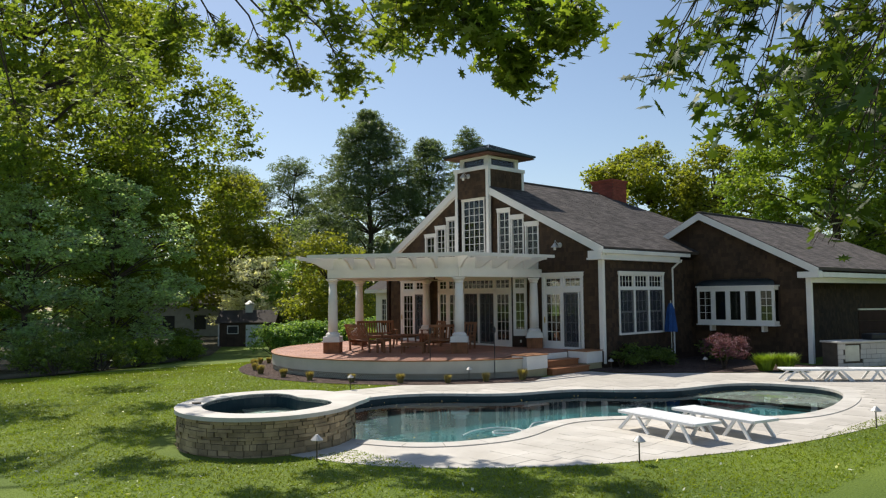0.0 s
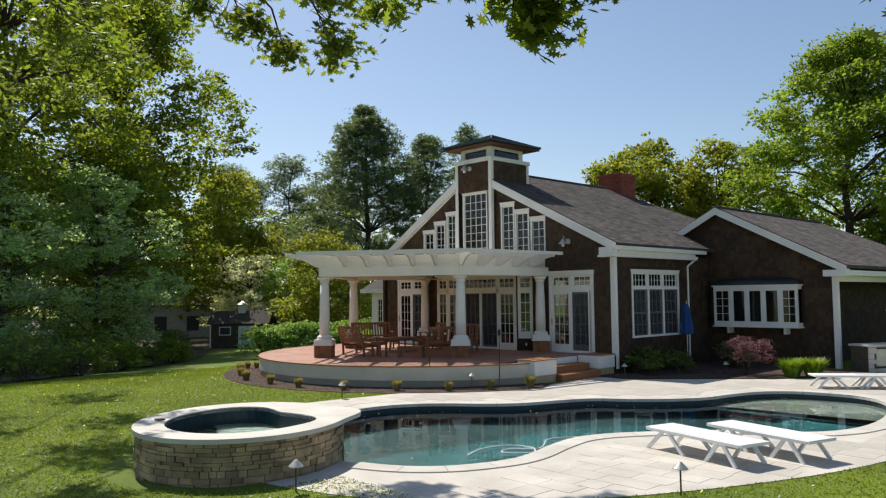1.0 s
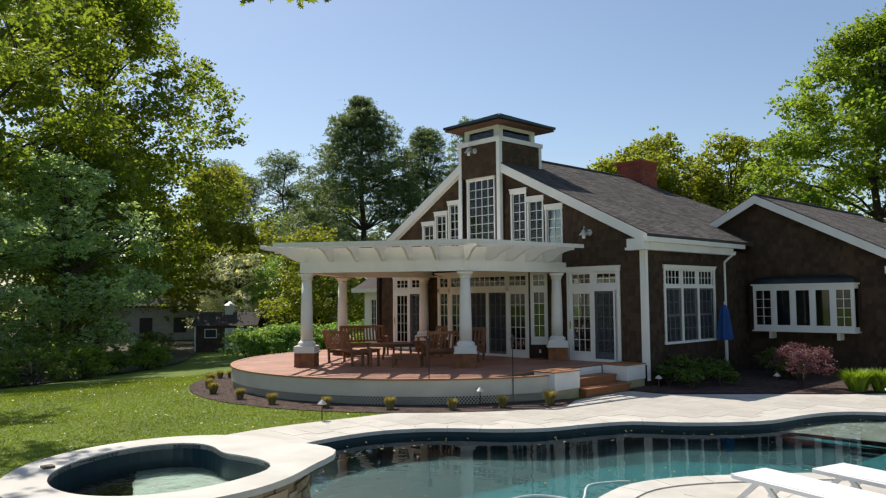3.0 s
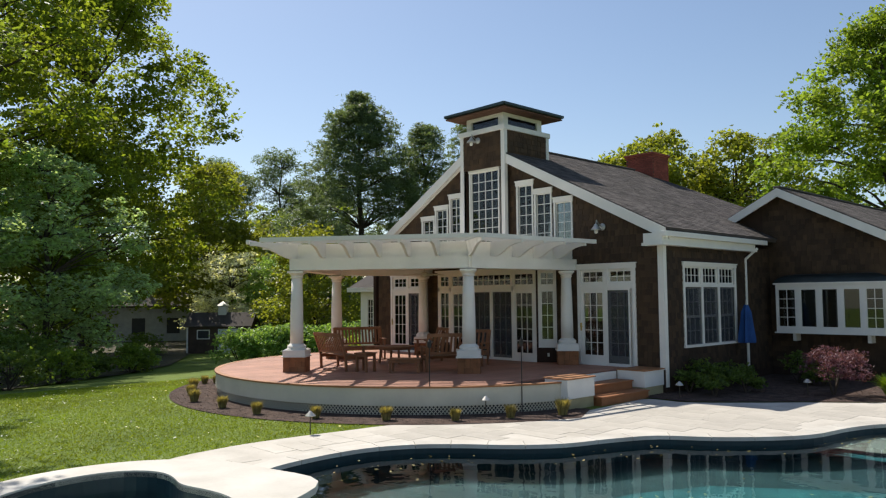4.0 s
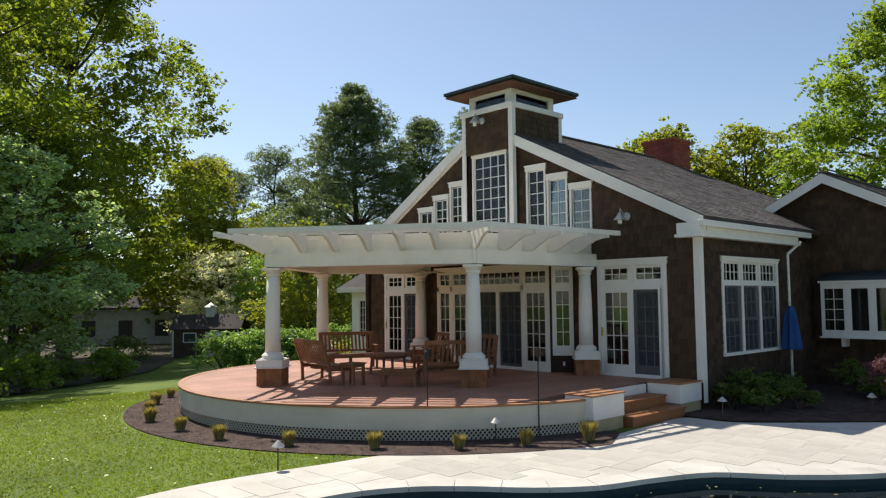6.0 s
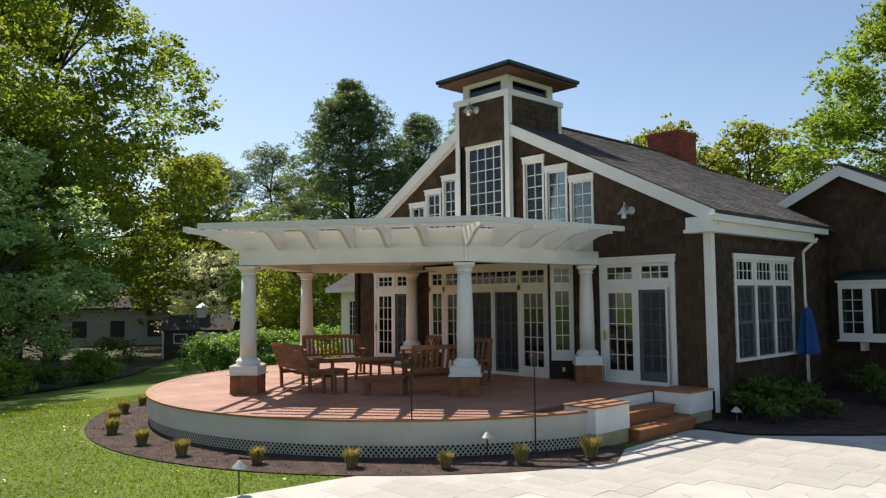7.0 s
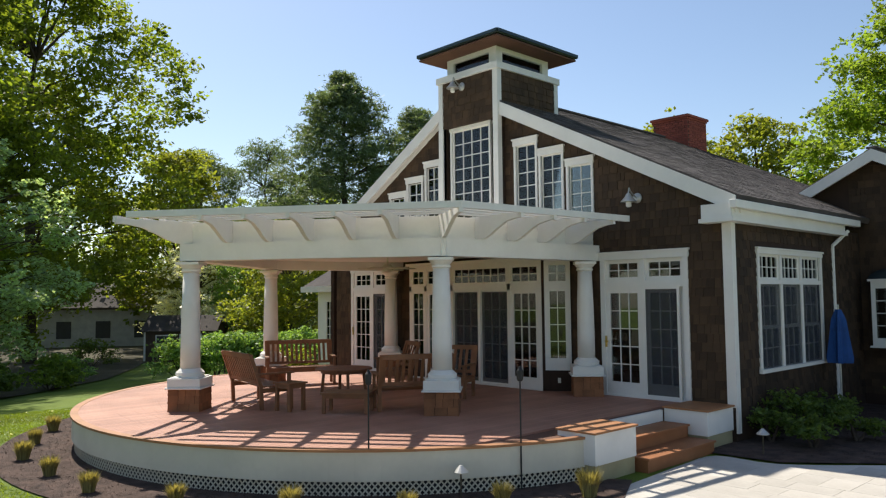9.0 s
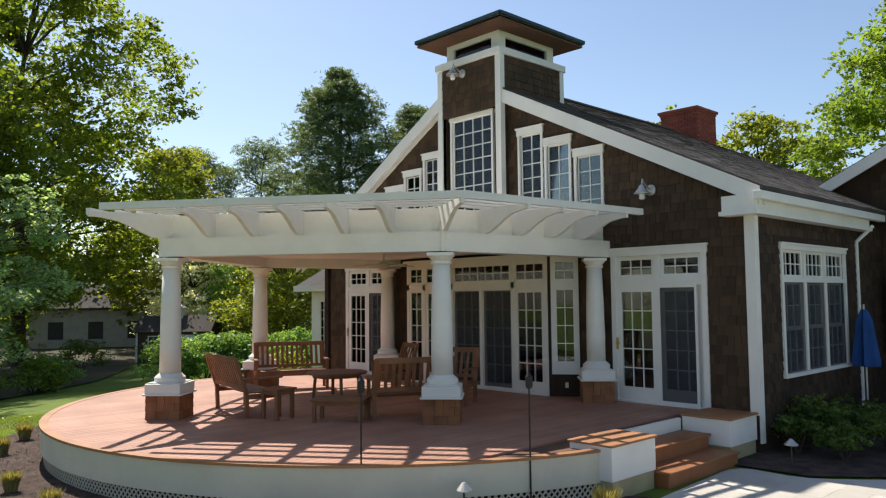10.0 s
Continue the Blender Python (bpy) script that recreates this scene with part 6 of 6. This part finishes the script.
for v in bm.verts:
    v.co.z = ground_z(v.co.x, v.co.y) + 0.06
ff = part("forest_floor", bm, FOREST_FLOOR)
tagged(ff, "brown leaf litter under the trees", "ground", kind="structure")


def overhanging(name, label, base, top, r0, boughs, mat, n, size, seed, twig=1.0):
    """A near tree whose trunk stands beside the lawn and whose boughs hang into view."""
    ob = thing(name, label, "tree", pose(*base), "oaks over the lawn")
    r = random.Random(seed)
    b = Vector(base)
    bm = bmesh.new()
    rod(bm, (0, 0, -0.3), (0, 0, top * 0.5), r0, r0 * 0.75, 12)
    rod(bm, (0, 0, top * 0.5), (0.3, 0.2, top), r0 * 0.75, r0 * 0.3, 10)
    pts = []
    for (x, y, z, rad, rz) in boughs:
        q = Vector((x, y, z)) - b
        p = Vector((0, 0, top * 0.85))
        back = Vector((p.x - q.x, p.y - q.y, 0))
        m1 = q + back * 0.3 + Vector((0, 0, 4.5))
        m2 = q + back.normalized() * 0.5 + Vector((r.uniform(-0.3, 0.3), r.uniform(-0.3, 0.3), 1.1))
        rod(bm, p, m1, 0.06, 0.04 * twig, 7)
        rod(bm, m1, m2, 0.04 * twig, 0.022 * twig, 6)
        rod(bm, m2, q, 0.022 * twig, 0.008 * twig, 6)
        for _ in range(int((10 + 10 * rad) * (1 if twig > 0.9 else 0.55))):
            d = Vector((r.gauss(0, 1), r.gauss(0, 1), r.gauss(0, 0.6)))
            d = d.normalized() * r.uniform(0.35, 1.0)
            tip = q + Vector((d.x * rad, d.y * rad, d.z * rz))
            start = m2.lerp(q, r.uniform(0.2, 1.0))
            mid_ = start.lerp(tip, 0.55) + Vector((0, 0, 0.1))
            rod(bm, start, mid_, 0.012 * twig, 0.008 * twig, 5)
            rod(bm, mid_, tip, 0.008 * twig, 0.004 * twig, 4)
            for _ in range(n):
                s = mid_.lerp(tip, r.uniform(-0.2, 1.05))
                pts.append(tuple(s + twig ** 0.5 * Vector((r.gauss(0, 0.13), r.gauss(0, 0.13), r.gauss(-0.04, 0.1)))))
    part("trunk", bm, BARK, ob)
    foliage("crown", np.array(pts), size, mat, ob, LEAF_OAK, 0.5, fan=True)
    return ob


overhanging("oak_tree", "oak with boughs of lobed leaves hanging over the lawn", (-7.5, -21, -0.3), 15, 0.35,
            [(0.75, -13.73, 8.06, 0.6, 0.36), (1.06, -13.01, 7.6, 0.55, 0.33), (2.81, -12.92, 7.24, 0.6, 0.36), (2.96, -13.11, 8.16, 0.75, 0.45), (1.42, -13.54, 8.85, 0.8, 0.48), (2.75, -11.66, 8.28, 0.65, 0.39), (8.22, -15.61, 6.36, 0.6, 0.36), (8.91, -15.41, 6.07, 0.5, 0.3), (8.96, -14.78, 5.87, 0.45, 0.27), (9.08, -14.56, 5.6, 0.3, 0.18), (9.53, -14.41, 6.05, 0.45, 0.27), (10.16, -14.61, 6.04, 0.4, 0.24), (9.12, -15.18, 6.42, 0.55, 0.33), (3.37, -12.17, 8.9, 0.7, 0.42), (8.48, -15.42, 6.7, 0.6, 0.36), (0.34, -14.51, 8.32, 0.5, 0.3), (9.23, -14.34, 6.68, 0.5, 0.3), (2.21, -13.46, 9.16, 0.9, 0.54), (0.73, -15.76, 8.26, 0.7, 0.42), (-4.2, -15, 8.3, 1.5, 1), (-6.5, -15, 9.1, 1.6, 1.2), (-8.5, -16.5, 7.6, 1.6, 1.2), (-10, -13, 10.5, 1.5, 1), (-12, -16, 9.5, 1.5, 1), (-5, -18, 9.6, 1.4, 0.9), (-14, -12.5, 10, 1.6, 1), (-2.2, -16.2, 8.2, 1.2, 0.8)], DARK_LEAF, 15, 0.21, 61)
overhanging("oak_tree", "oak bough close overhead, its lobed leaves coloured dark for shade", (22, -11.5, 0), 10, 0.35,
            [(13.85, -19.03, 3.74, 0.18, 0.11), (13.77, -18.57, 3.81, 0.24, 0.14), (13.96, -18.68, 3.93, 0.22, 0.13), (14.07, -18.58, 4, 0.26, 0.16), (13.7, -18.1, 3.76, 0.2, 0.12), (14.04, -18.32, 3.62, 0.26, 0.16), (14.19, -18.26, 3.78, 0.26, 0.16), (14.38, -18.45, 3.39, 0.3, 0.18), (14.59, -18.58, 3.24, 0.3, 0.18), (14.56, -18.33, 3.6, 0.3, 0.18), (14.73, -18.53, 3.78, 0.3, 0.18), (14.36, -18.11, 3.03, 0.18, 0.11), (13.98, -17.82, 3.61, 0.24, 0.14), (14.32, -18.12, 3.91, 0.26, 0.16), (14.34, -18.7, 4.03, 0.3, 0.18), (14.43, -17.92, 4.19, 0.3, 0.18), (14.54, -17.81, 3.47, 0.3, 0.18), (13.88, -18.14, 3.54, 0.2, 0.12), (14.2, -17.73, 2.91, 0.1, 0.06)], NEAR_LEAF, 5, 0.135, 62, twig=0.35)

# ---- fine cover ----
n = 260000
gx, gy = RNG.uniform(-16, 12, n), RNG.uniform(-19.5, -4, n)
keep = []
poly = np.array(PATIO_LOOP)
for x, y in zip(gx, gy):
    if (x - DC[0]) ** 2 + (y - DC[1]) ** 2 < 7.4 ** 2 or (x - SPA_C[0]) ** 2 + (y - SPA_C[1]) ** 2 < 2.1 ** 2:
        continue
    if -1.6 < x < 10.5 and y > -14.7 and inside((x, y), PATIO_LOOP):
        continue
    keep.append((x, y, ground_z(x, y) + 0.015))
turf = foliage("grass_blades", np.array(keep), 0.06, BLADE, None, LEAF_NEEDLE, 0.0)
tagged(turf, "fine blades of mown grass", "grass", kind="stuff")
pet = np.array([keep[i] for i in RNG.integers(0, len(keep), 420)]) + np.array([0, 0, 0.02])
pt = foliage("fallen_petals", pet, 0.06, BLOSSOM, None, LEAF_OVAL, 1.0)
tagged(pt, "fallen pale petals on the lawn", "petals", kind="stuff")
fl = np.array([(*POOL_LOOP[int(i)], -0.122) for i in RNG.integers(0, len(POOL_LOOP), 260)])
fl[:, :2] = fl[:, :2] * 0.82 + np.array([[3.6, -6.4]]) * 0.18 + RNG.normal(size=(260, 2)) * 0.5
fl = np.array([p for p in fl if inside((p[0], p[1]), offset_loop(POOL_LOOP, -0.1))])
fo = foliage("floating_petals", fl, 0.06, STRAW, None, LEAF_OVAL, 6.0)
tagged(fo, "petals floating on the pool water", "petals", kind="stuff")

# patio pavers
outer_in = offset_loop(PATIO_LOOP, -0.06)
pool_out = offset_loop(POOL_LOOP, 0.37)
cache = {}
loose_v, loose_f, count = [], [], 0
r = random.Random(12)
y = -14.6
while y < 8.5:
    h = r.choice((0.41, 0.41, 0.61))
    x = -1.6 - r.uniform(0, 0.5)
    while x < 10.5:
        w = r.choice((0.41, 0.61, 0.61, 0.82))
        cs = [(x, y), (x + w, y), (x + w, y + h), (x, y + h), (x + w / 2, y), (x + w / 2, y + h)]
        if all(inside(p, outer_in) and not inside(p, pool_out) and (p[0] - SPA_C[0]) ** 2 + (p[1] - SPA_C[1]) ** 2 > 2.1 ** 2 for p in cs):
            if count < 290 and y > -9:
                if (w, h) not in cache:
                    bm = B(((0.0025, 0.0025, 0), (w - 0.0025, h - 0.0025, 0.004)))
                    me = bpy.data.meshes.new("paver")
                    bm.to_mesh(me)
                    bm.free()
                    me.materials.append(PAVER)
                    cache[w, h] = me
                shared("paver", cache[w, h], patio, pose(x, y, 0.012 + r.uniform(-0.0005, 0.001)))
                count += 1
            else:
                k = len(loose_v)
                z0, z1 = 0.012, 0.016 + r.uniform(-0.0005, 0.001)
                loose_v += [(x + 0.004, y + 0.004, z1), (x + w - 0.004, y + 0.004, z1), (x + w - 0.004, y + h - 0.004, z1), (x + 0.004, y + h - 0.004, z1),
                            (x + 0.004, y + 0.004, z0), (x + w - 0.004, y + 0.004, z0), (x + w - 0.004, y + h - 0.004, z0), (x + 0.004, y + h - 0.004, z0)]
                loose_f += [(k, k + 1, k + 2, k + 3), (k + 4, k + 5, k + 1, k), (k + 5, k + 6, k + 2, k + 1), (k + 6, k + 7, k + 3, k + 2), (k + 7, k + 4, k, k + 3)]
        x += w
    y += h
lp = mesh_object("pavers", loose_v, loose_f, PAVER, patio)
lp["kind"] = "stuff"
